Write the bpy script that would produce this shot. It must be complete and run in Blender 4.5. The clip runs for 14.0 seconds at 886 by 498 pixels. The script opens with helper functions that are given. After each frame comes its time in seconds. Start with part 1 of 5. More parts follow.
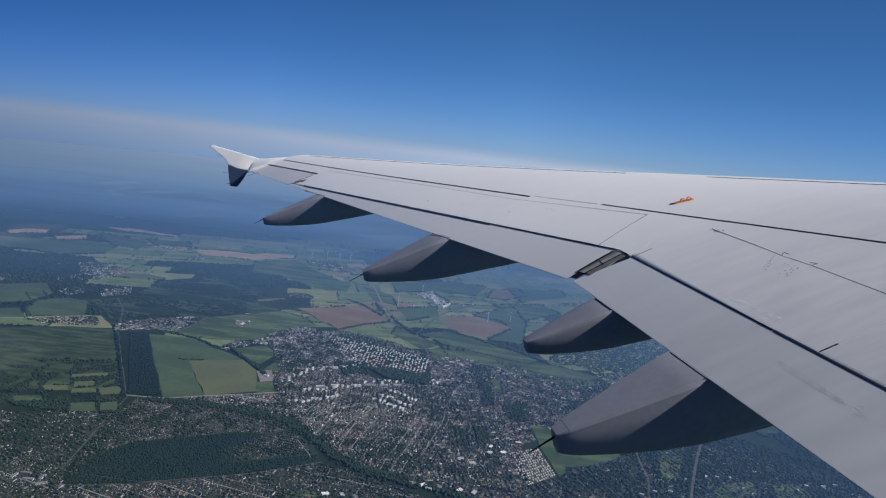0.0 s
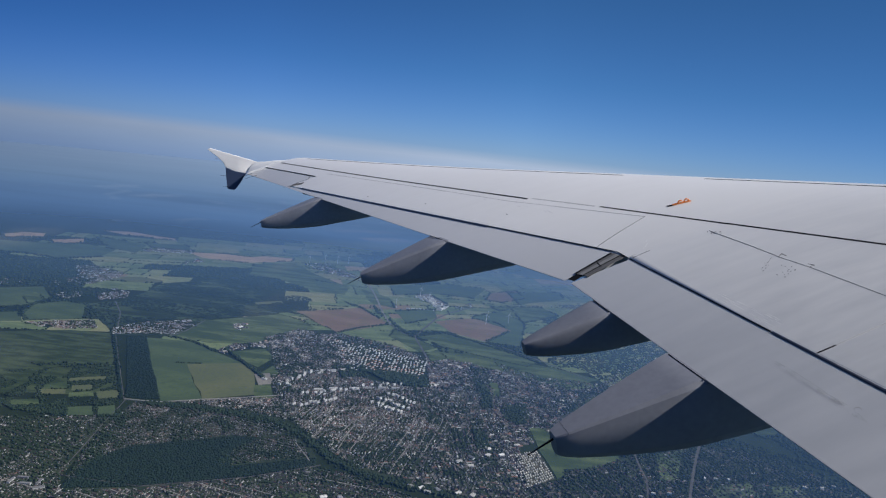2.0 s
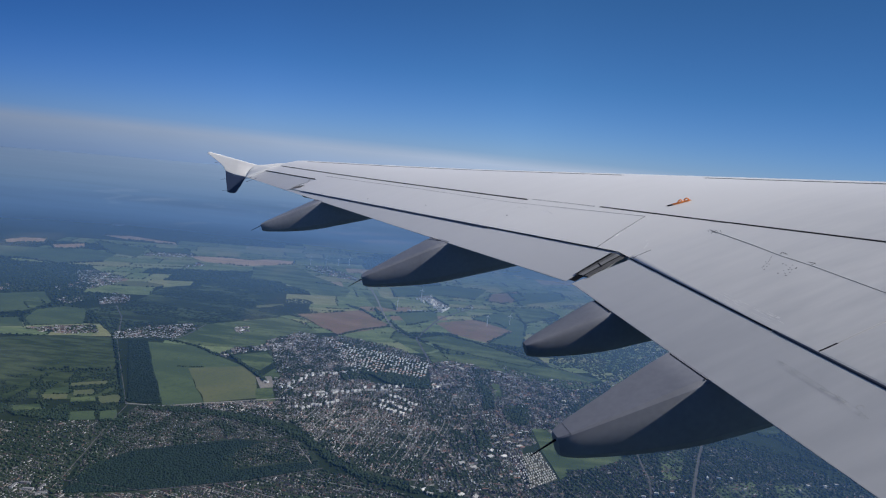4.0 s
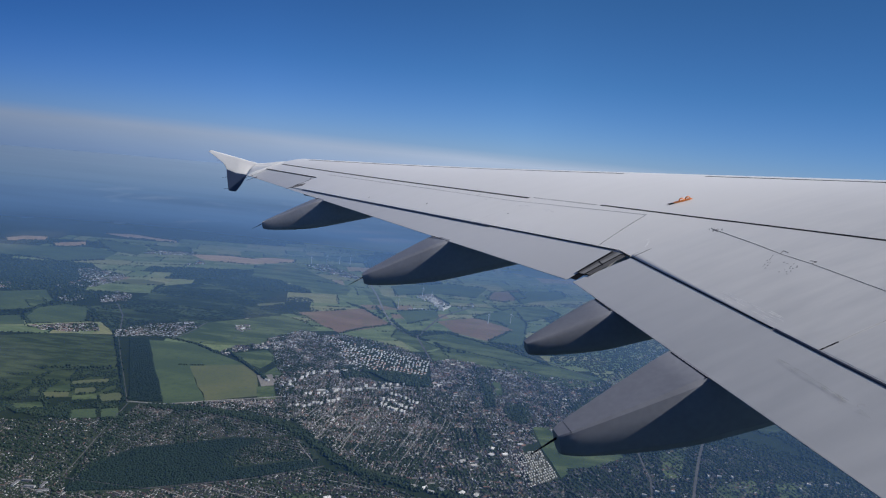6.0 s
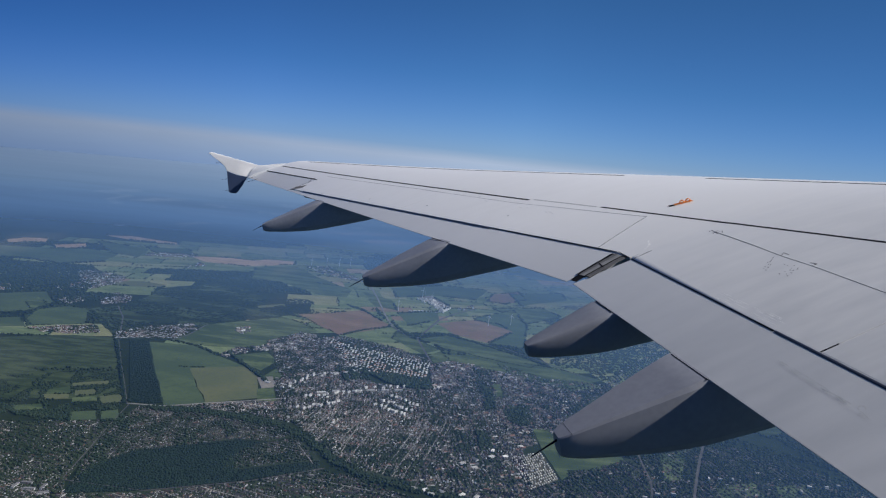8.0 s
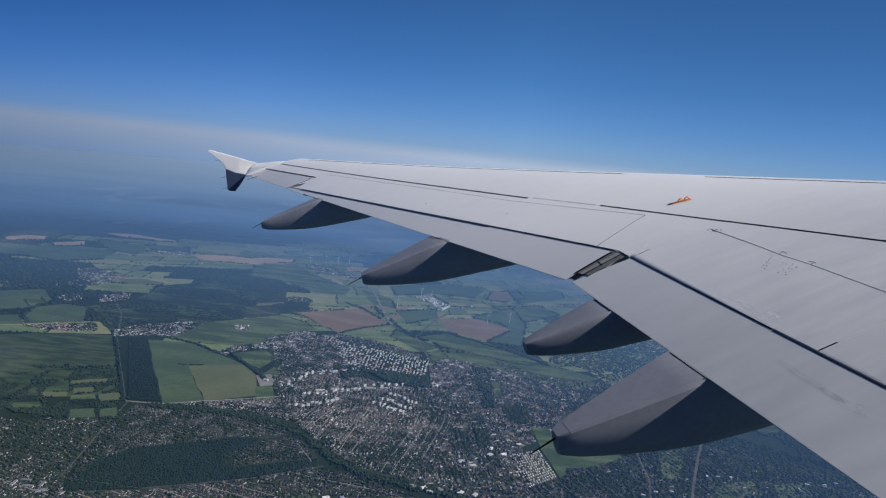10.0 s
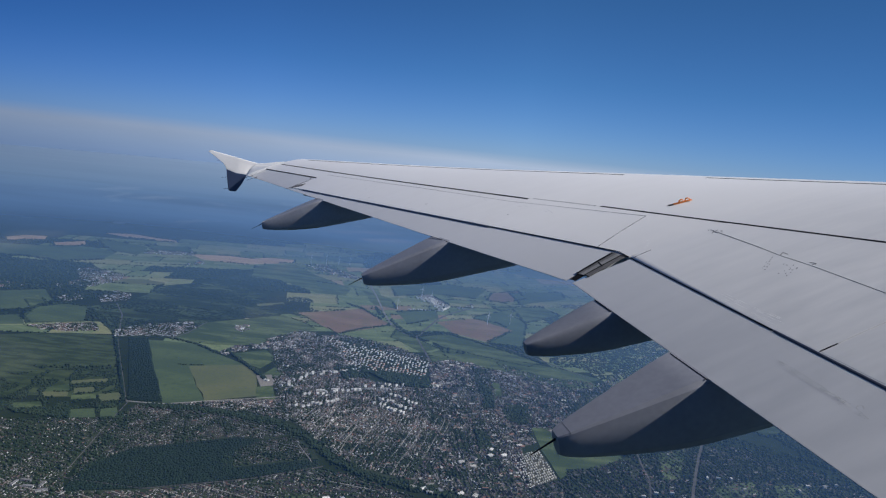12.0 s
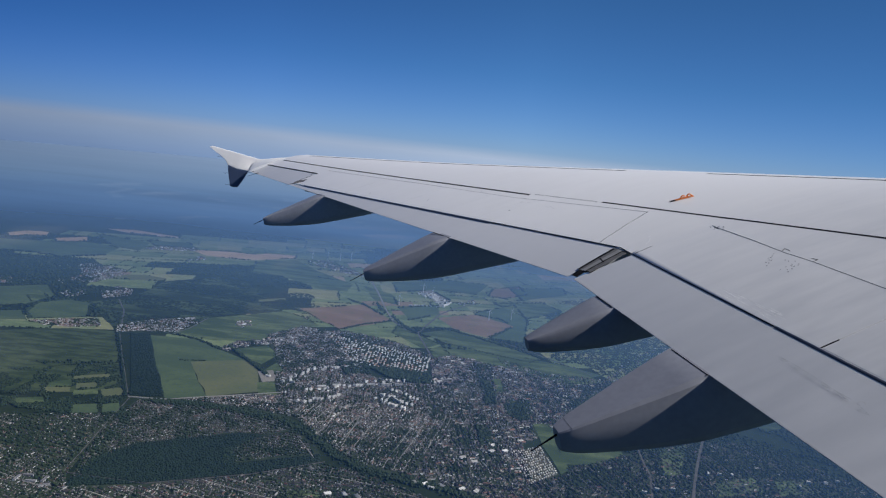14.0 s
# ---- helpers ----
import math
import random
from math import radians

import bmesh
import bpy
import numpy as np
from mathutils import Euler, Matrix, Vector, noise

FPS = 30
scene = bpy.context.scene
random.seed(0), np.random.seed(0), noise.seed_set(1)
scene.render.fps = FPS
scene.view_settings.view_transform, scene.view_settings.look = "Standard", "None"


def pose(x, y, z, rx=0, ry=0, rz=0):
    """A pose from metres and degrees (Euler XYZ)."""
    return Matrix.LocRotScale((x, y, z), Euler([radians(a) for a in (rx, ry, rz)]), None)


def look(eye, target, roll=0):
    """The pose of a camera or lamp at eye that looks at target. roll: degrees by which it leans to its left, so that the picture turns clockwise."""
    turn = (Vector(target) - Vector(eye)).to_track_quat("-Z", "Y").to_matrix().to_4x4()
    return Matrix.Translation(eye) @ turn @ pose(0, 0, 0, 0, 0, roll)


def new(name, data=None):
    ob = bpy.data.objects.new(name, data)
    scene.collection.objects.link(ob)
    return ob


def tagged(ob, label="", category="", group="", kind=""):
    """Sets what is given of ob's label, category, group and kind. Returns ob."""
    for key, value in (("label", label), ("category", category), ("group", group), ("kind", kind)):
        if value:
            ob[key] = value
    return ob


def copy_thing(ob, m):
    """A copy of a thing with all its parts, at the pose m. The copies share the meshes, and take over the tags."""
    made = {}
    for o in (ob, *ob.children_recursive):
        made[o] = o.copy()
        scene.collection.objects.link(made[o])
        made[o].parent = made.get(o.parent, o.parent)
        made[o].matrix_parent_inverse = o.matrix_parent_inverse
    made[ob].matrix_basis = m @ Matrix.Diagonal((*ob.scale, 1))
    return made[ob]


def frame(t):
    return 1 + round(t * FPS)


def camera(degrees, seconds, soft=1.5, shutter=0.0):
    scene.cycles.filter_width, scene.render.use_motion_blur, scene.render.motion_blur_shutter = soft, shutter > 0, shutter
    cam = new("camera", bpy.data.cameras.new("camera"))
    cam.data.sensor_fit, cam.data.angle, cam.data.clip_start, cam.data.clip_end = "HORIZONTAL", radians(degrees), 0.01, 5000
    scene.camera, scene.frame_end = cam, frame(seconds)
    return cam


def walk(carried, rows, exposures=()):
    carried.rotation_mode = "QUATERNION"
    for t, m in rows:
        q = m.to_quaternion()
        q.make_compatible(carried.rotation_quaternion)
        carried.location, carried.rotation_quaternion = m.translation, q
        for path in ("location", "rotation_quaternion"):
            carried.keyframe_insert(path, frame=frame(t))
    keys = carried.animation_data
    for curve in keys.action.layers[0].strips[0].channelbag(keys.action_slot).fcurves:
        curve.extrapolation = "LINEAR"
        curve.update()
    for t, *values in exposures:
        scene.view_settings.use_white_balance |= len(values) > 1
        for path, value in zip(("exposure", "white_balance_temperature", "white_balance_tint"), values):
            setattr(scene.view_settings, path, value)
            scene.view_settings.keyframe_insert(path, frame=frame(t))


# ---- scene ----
import colorsys

# ---- camera and its way ----
cam = camera(68.0, 14.0, soft=1.2)
CAM_ROWS = [
    (0, 81.612, -6.537, 1.103),
    (0.5, 81.621, -6.528, 1.094),
    (1, 81.688, -6.438, 1.036),
    (1.5, 81.751, -6.418, 0.975),
    (2, 81.853, -6.404, 0.901),
    (2.5, 81.953, -6.306, 0.924),
    (3, 82.086, -6.124, 0.869),
    (5.5, 81.808, -5.756, 0.939),
    (6, 81.839, -5.903, 0.962),
    (6.5, 81.844, -5.837, 0.911),
    (7, 81.925, -5.880, 0.833),
    (7.5, 81.972, -5.915, 0.899),
    (8, 82.005, -5.907, 0.987),
    (10.5, 81.811, -6.000, 0.891),
    (11, 81.789, -5.997, 0.995),
    (11.5, 81.906, -5.861, 0.982),
    (12, 81.894, -6.069, 0.956),
    (12.5, 81.791, -6.018, 0.969),
    (13, 81.630, -5.926, 0.945),
    (13.5, 81.560, -5.953, 1.004),
    (14, 81.523, -6.087, 1.083),
]
walk(cam, [(t, pose(0, 0, 250, rx, ry, rz)) for t, rx, ry, rz in CAM_ROWS])

# ---- world, sun, exposure ----
scene.view_settings.exposure = 0.3
SUN_AZ, SUN_EL = 95.0, 40.0          # azimuth clockwise from +y, elevation, degrees
world = bpy.data.worlds.new("world")
scene.world = world
world.use_nodes = True
wn = world.node_tree
sky = wn.nodes.new("ShaderNodeTexSky")
sky.sky_type, sky.sun_disc = "NISHITA", False
sky.sun_elevation, sky.sun_rotation = radians(SUN_EL), radians(SUN_AZ)
sky.altitude, sky.air_density, sky.dust_density, sky.ozone_density = 1250, 0.9, 0.0, 2.5
deep = wn.nodes.new("ShaderNodeMix")      # clear blue air: less yellow low down than the model gives
deep.data_type, deep.blend_type = "RGBA", "MULTIPLY"
deep.inputs["Factor"].default_value = 1.0
wtc, wsp, wrp = wn.nodes.new("ShaderNodeTexCoord"), wn.nodes.new("ShaderNodeSeparateXYZ"), wn.nodes.new("ShaderNodeValToRGB")
wn.links.new(wtc.outputs["Generated"], wsp.inputs[0])
wn.links.new(wsp.outputs["Z"], wrp.inputs["Fac"])
for e, (p, c) in zip((wrp.color_ramp.elements[0], wrp.color_ramp.elements[1], wrp.color_ramp.elements.new(0.12), wrp.color_ramp.elements.new(0.35)),
                     ((0.0, (0.66, 0.97, 1.8)), (1.0, (0.9, 1.0, 1.1)), (0.12, (0.45, 0.9, 1.5)), (0.35, (0.36, 0.82, 1.2)))):
    e.position, e.color = p, (*c, 1)
wn.links.new(wrp.outputs["Color"], deep.inputs["B"])
wn.nodes["Background"].inputs["Strength"].default_value = 0.041
wn.links.new(sky.outputs[0], deep.inputs["A"])
side = wn.nodes.new("ShaderNodeMix")      # falloff painted into the sky: darkest towards -x, slight towards +x
side.data_type, side.blend_type = "RGBA", "MULTIPLY"
side.inputs["Factor"].default_value = 1.0
wmr, wrs = wn.nodes.new("ShaderNodeMapRange"), wn.nodes.new("ShaderNodeValToRGB")
wmr.inputs["From Min"].default_value = -1.0
wn.links.new(wsp.outputs["X"], wmr.inputs["Value"])
wn.links.new(wmr.outputs[0], wrs.inputs["Fac"])
for e, (p, c) in zip((wrs.color_ramp.elements[0], wrs.color_ramp.elements[1], wrs.color_ramp.elements.new(0.2), wrs.color_ramp.elements.new(0.36), wrs.color_ramp.elements.new(0.55), wrs.color_ramp.elements.new(0.78)),
                     ((0.0, (0.42, 0.53, 0.7)), (1.0, (0.8, 0.8, 0.8)), (0.2, (0.43, 0.54, 0.71)), (0.36, (0.84, 0.9, 1.01)), (0.55, (1.1, 1.1, 1.1)), (0.78, (0.88, 0.88, 0.88)))):
    e.position, e.color = p, (*c, 1)
wn.links.new(deep.outputs["Result"], side.inputs["A"])
wn.links.new(wrs.outputs["Color"], side.inputs["B"])
wn.links.new(side.outputs["Result"], wn.nodes["Background"].inputs["Color"])
sun_data = bpy.data.lights.new("sun", "SUN")
sun_data.energy, sun_data.angle, sun_data.color = 4.5, radians(0.53), (1.0, 0.97, 0.925)
sun = new("sun", sun_data)
sd = Vector((math.sin(radians(SUN_AZ)) * math.cos(radians(SUN_EL)), math.cos(radians(SUN_AZ)) * math.cos(radians(SUN_EL)), math.sin(radians(SUN_EL))))
sun.matrix_world = look(sd * 400 + Vector((0, 0, 300)), (0, 0, 300))


# ---- materials ----
def mat(name, color, rough=0.6, metal=0.0, vary=0.15, scale=4.0, fine=40.0, bump=0.0, island=0.0, obj=0.0, spec=0.5, stretch=None, root_shade=0.0):
    """A surface with two scales of colour change, fine relief, and a change from piece to piece."""
    m = bpy.data.materials.new(name)
    m.use_nodes = True
    n, l = m.node_tree.nodes, m.node_tree.links
    b = n["Principled BSDF"]
    b.inputs["Roughness"].default_value, b.inputs["Metallic"].default_value = rough, metal
    b.inputs["Specular IOR Level"].default_value = spec
    tc = n.new("ShaderNodeTexCoord")
    n1, n2 = n.new("ShaderNodeTexNoise"), n.new("ShaderNodeTexNoise")
    for k, s, d in ((n1, scale, 4), (n2, fine, 3)):
        k.inputs["Scale"].default_value, k.inputs["Detail"].default_value = s, d
        if stretch:
            mp = n.new("ShaderNodeMapping")
            mp.inputs["Scale"].default_value = stretch if k is n1 else (stretch[0] * 0.25, stretch[1], stretch[2])
            l.new(tc.outputs["Object"], mp.inputs["Vector"]); l.new(mp.outputs[0], k.inputs["Vector"])
        else:
            l.new(tc.outputs["Object"], k.inputs["Vector"])
    add = n.new("ShaderNodeMath"); add.operation = "ADD"
    l.new(n1.outputs["Fac"], add.inputs[0]); l.new(n2.outputs["Fac"], add.inputs[1])
    r = n.new("ShaderNodeMapRange")
    r.inputs["From Min"].default_value, r.inputs["From Max"].default_value = 0.6, 1.4
    r.inputs["To Min"].default_value, r.inputs["To Max"].default_value = 1 - vary, 1 + vary
    l.new(add.outputs[0], r.inputs["Value"])
    h = n.new("ShaderNodeHueSaturation")
    h.inputs["Color"].default_value = (*color, 1)
    l.new(r.outputs[0], h.inputs["Value"])
    if island or obj:
        src = n.new("ShaderNodeNewGeometry").outputs["Random Per Island"] if island else n.new("ShaderNodeObjectInfo").outputs["Random"]
        amount = island or obj
        mr = n.new("ShaderNodeMapRange")
        mr.inputs["To Min"].default_value, mr.inputs["To Max"].default_value = 1 - amount, 1 + amount
        l.new(src, mr.inputs["Value"])
        mu = n.new("ShaderNodeMath"); mu.operation = "MULTIPLY"
        l.new(mr.outputs[0], mu.inputs[0]); l.new(r.outputs[0], mu.inputs[1])
        l.new(mu.outputs[0], h.inputs["Value"])
    if root_shade:                               # shade painted into the colour, deeper towards the wing's root
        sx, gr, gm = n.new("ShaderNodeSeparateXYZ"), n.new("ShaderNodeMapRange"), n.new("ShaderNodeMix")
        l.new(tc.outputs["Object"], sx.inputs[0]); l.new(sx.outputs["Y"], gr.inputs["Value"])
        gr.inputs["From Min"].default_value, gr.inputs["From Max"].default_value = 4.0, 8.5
        gr.inputs["To Min"].default_value, gr.inputs["To Max"].default_value = root_shade, 0.0
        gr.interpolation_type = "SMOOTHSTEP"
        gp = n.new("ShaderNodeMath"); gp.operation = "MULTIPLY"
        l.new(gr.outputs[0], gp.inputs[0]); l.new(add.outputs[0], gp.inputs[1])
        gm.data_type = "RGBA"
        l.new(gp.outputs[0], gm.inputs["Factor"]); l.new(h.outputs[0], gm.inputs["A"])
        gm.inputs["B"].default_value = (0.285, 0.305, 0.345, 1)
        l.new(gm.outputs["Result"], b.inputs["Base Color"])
    else:
        l.new(h.outputs[0], b.inputs["Base Color"])
    if bump:
        bp = n.new("ShaderNodeBump")
        bp.inputs["Strength"].default_value, bp.inputs["Distance"].default_value = bump, 0.02
        l.new(n2.outputs["Fac"], bp.inputs["Height"]); l.new(bp.outputs[0], b.inputs["Normal"])
    return m


def ramp_mat(name, colors, rough=0.8, spec=0.3):
    """Colours dealt out piece by piece."""
    m = bpy.data.materials.new(name)
    m.use_nodes = True
    n, l = m.node_tree.nodes, m.node_tree.links
    b = n["Principled BSDF"]
    b.inputs["Roughness"].default_value, b.inputs["Specular IOR Level"].default_value = rough, spec
    g, r = n.new("ShaderNodeNewGeometry"), n.new("ShaderNodeValToRGB")
    r.color_ramp.interpolation = "CONSTANT"
    while len(r.color_ramp.elements) < len(colors):
        r.color_ramp.elements.new(1.0)
    for i, c in enumerate(colors):
        e = r.color_ramp.elements[i]
        e.position, e.color = i / len(colors), (*c, 1)
    l.new(g.outputs["Random Per Island"], r.inputs["Fac"])
    l.new(r.outputs["Color"], b.inputs["Base Color"])
    return m


def patch_mat(name, c1, c2, scale, c3=None, scale3=0.2, stretch=(1, 1, 1), rough=0.9):
    """Land cover: two colours in patches, a third in finer mottling."""
    m = bpy.data.materials.new(name)
    m.use_nodes = True
    n, l = m.node_tree.nodes, m.node_tree.links
    b = n["Principled BSDF"]
    b.inputs["Roughness"].default_value, b.inputs["Specular IOR Level"].default_value = rough, 0.15
    tc, mp = n.new("ShaderNodeTexCoord"), n.new("ShaderNodeMapping")
    mp.inputs["Scale"].default_value = stretch
    l.new(tc.outputs["Object"], mp.inputs["Vector"])
    n1, n2 = n.new("ShaderNodeTexNoise"), n.new("ShaderNodeTexNoise")
    n1.inputs["Scale"].default_value, n1.inputs["Detail"].default_value = scale, 6
    n2.inputs["Scale"].default_value, n2.inputs["Detail"].default_value = scale3, 8
    n2.inputs["Roughness"].default_value = 0.7
    l.new(mp.outputs[0], n1.inputs["Vector"]); l.new(tc.outputs["Object"], n2.inputs["Vector"])
    r = n.new("ShaderNodeValToRGB")
    r.color_ramp.elements[0].position, r.color_ramp.elements[0].color = 0.42, (*c1, 1)
    r.color_ramp.elements[1].position, r.color_ramp.elements[1].color = 0.6, (*c2, 1)
    l.new(n1.outputs["Fac"], r.inputs["Fac"])
    mx = n.new("ShaderNodeMix"); mx.data_type = "RGBA"
    mr = n.new("ShaderNodeMapRange")
    mr.inputs["From Min"].default_value, mr.inputs["From Max"].default_value = 0.5, 0.72
    l.new(n2.outputs["Fac"], mr.inputs["Value"])
    l.new(mr.outputs[0], mx.inputs["Factor"])
    l.new(r.outputs["Color"], mx.inputs["A"])
    mx.inputs["B"].default_value = (*(c3 or c2), 1)
    l.new(mx.outputs["Result"], b.inputs["Base Color"])
    return m


def haze_mat(name, by_height, stops, density, gain=1.0, glow=False):
    """Haze painted on a sheet; colour and density change outward (or upward for the far bank)."""
    m = bpy.data.materials.new(name)
    m.use_nodes = True
    n, l = m.node_tree.nodes, m.node_tree.links
    out = n["Material Output"]
    n.remove(n["Principled BSDF"])
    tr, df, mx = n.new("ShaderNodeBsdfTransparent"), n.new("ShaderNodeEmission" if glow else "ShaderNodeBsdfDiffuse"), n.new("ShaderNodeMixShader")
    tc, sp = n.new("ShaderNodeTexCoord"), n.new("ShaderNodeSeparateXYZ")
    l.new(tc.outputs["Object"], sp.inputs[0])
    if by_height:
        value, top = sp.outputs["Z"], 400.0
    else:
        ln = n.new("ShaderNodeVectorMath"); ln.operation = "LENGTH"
        off = n.new("ShaderNodeVectorMath"); off.operation = "ADD"      # the haze is painted thinnest over the nearer gardens
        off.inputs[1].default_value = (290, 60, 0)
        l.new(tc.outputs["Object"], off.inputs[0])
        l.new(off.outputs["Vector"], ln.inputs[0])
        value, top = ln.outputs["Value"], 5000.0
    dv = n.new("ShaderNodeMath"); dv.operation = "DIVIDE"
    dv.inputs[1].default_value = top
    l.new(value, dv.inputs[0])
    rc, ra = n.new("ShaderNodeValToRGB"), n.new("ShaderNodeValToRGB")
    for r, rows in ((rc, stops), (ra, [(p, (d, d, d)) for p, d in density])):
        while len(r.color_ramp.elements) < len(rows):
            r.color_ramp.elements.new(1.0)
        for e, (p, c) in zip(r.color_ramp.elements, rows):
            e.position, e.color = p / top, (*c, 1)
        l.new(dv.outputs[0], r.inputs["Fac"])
    nz, mul = n.new("ShaderNodeTexNoise"), n.new("ShaderNodeMath")
    nz.inputs["Scale"].default_value, nz.inputs["Detail"].default_value = 0.002, 8
    mp = n.new("ShaderNodeMapping")
    mp.inputs["Scale"].default_value = (0.6, 2.0, 6.0)
    l.new(tc.outputs["Object"], mp.inputs["Vector"]); l.new(mp.outputs[0], nz.inputs["Vector"])
    mr = n.new("ShaderNodeMapRange")
    mr.inputs["To Min"].default_value, mr.inputs["To Max"].default_value = 0.8 * gain, 1.2 * gain
    l.new(nz.outputs["Fac"], mr.inputs["Value"])
    mul.operation, mul.use_clamp = "MULTIPLY", True
    l.new(ra.outputs["Color"], mul.inputs[0]); l.new(mr.outputs[0], mul.inputs[1])
    streak = n.new("ShaderNodeMix"); streak.data_type, streak.blend_type = "RGBA", "MULTIPLY"      # paler and deeper drifts painted into the haze
    streak.inputs["Factor"].default_value = 1.0
    ms = n.new("ShaderNodeMapRange")
    ms.inputs["From Min"].default_value, ms.inputs["From Max"].default_value = 0.3, 0.7
    ms.inputs["To Min"].default_value, ms.inputs["To Max"].default_value = (0.98, 1.02) if glow else (0.97, 1.03)
    l.new(nz.outputs["Fac"], ms.inputs["Value"])
    # painted brighter towards the sun, on the plain only far out
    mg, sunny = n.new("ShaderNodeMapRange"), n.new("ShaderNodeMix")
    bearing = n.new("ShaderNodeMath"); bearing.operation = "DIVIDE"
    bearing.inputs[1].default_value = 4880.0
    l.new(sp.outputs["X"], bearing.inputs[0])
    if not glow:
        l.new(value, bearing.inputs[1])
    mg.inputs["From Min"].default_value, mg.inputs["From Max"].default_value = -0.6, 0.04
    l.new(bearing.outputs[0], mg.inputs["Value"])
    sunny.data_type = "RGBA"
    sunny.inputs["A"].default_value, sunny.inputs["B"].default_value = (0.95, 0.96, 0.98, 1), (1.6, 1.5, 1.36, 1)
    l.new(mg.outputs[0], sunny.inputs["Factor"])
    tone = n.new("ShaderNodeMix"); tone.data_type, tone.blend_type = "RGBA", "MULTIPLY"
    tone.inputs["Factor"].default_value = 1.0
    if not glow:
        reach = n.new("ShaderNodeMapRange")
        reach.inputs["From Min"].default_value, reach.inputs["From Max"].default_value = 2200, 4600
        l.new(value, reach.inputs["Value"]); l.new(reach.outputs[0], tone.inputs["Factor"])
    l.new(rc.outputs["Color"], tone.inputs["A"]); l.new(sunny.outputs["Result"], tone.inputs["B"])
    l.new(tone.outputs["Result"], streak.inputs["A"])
    lee, deeper = n.new("ShaderNodeMapRange"), n.new("ShaderNodeMath")          # and painted deeper away from it
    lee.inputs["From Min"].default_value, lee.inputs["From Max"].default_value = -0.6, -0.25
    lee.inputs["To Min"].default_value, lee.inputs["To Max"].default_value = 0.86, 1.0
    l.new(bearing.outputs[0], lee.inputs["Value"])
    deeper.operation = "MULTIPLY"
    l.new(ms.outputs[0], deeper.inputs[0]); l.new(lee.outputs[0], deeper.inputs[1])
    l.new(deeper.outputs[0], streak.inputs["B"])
    tint = streak
    if not glow:                            # paler streaks painted into the haze over the far plain
        nw, wm, ww, tint = n.new("ShaderNodeTexNoise"), n.new("ShaderNodeMapping"), n.new("ShaderNodeMapRange"), n.new("ShaderNodeMix")
        wm.inputs["Scale"].default_value = (1.0, 0.55, 1.0)
        nw.inputs["Scale"].default_value, nw.inputs["Detail"].default_value = 0.006, 5
        l.new(tc.outputs["Object"], wm.inputs["Vector"]); l.new(wm.outputs[0], nw.inputs["Vector"])
        ww.inputs["From Min"].default_value, ww.inputs["From Max"].default_value = 0.6, 0.76
        ww.inputs["To Max"].default_value = 0.6
        l.new(nw.outputs["Fac"], ww.inputs["Value"])
        far, both = n.new("ShaderNodeMapRange"), n.new("ShaderNodeMath")
        far.inputs["From Min"].default_value, far.inputs["From Max"].default_value = 2700, 1700
        far.inputs["To Max"].default_value = 1.0
        l.new(value, far.inputs["Value"])
        both.operation = "MULTIPLY"
        l.new(ww.outputs[0], both.inputs[0]); l.new(far.outputs[0], both.inputs[1])
        tint.data_type = "RGBA"
        tint.inputs["B"].default_value = (0.24, 0.31, 0.42, 1)
        l.new(both.outputs[0], tint.inputs["Factor"]); l.new(streak.outputs["Result"], tint.inputs["A"])
    l.new(mul.outputs[0], mx.inputs["Fac"]); l.new(tint.outputs["Result"], df.inputs["Color"])
    l.new(tr.outputs[0], mx.inputs[1]); l.new(df.outputs[0], mx.inputs[2])
    l.new(mx.outputs[0], out.inputs["Surface"])
    return m


# distance haze put into colour and density, by radius or by height
M_HAZE = haze_mat("painted_haze", False, [(0, (0.012, 0.04, 0.12)), (560, (0.018, 0.055, 0.15)), (760, (0.05, 0.12, 0.27)), (1000, (0.088, 0.185, 0.36)), (1500, (0.088, 0.18, 0.36)), (2100, (0.1, 0.182, 0.33)), (2700, (0.13, 0.21, 0.335)), (3600, (0.152, 0.227, 0.345)), (4550, (0.156, 0.229, 0.346)), (4850, (0.142, 0.212, 0.33)), (4900, (0.138, 0.205, 0.322))],
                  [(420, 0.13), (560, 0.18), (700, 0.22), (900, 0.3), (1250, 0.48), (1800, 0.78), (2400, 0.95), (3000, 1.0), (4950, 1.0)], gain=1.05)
M_BANK = haze_mat("painted_haze_bank", True, [(0, (0.137, 0.213, 0.368)), (40, (0.137, 0.213, 0.368)), (120, (0.163, 0.237, 0.38)), (200, (0.19, 0.257, 0.385)), (250, (0.205, 0.268, 0.39))],
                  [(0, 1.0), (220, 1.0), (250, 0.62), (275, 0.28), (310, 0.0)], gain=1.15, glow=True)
M_WING = mat("wing_paint", (0.878, 0.866, 0.868), 0.32, vary=0.03, scale=0.7, fine=9, spec=0.6, stretch=(0.8, 1.0, 0.8), root_shade=0.52)
M_SPOILER = mat("spoiler_paint", (0.88, 0.869, 0.87), 0.32, vary=0.03, scale=0.8, fine=9, spec=0.6, stretch=(0.8, 1.0, 0.8), root_shade=0.52)
M_FLAP = mat("flap_paint", (0.645, 0.65, 0.68), 0.36, vary=0.035, scale=0.9, fine=7, spec=0.4, stretch=(0.9, 1.0, 0.8), root_shade=0.54)
M_FAIRING = mat("fairing_paint", (0.27, 0.28, 0.325), 0.38, vary=0.12, scale=2.5, fine=25, spec=0.3)
M_SOOT = mat("soot_film", (0.2, 0.2, 0.21), 0.6, vary=0.1, scale=6, fine=40)
soot_n, soot_l = M_SOOT.node_tree.nodes, M_SOOT.node_tree.links
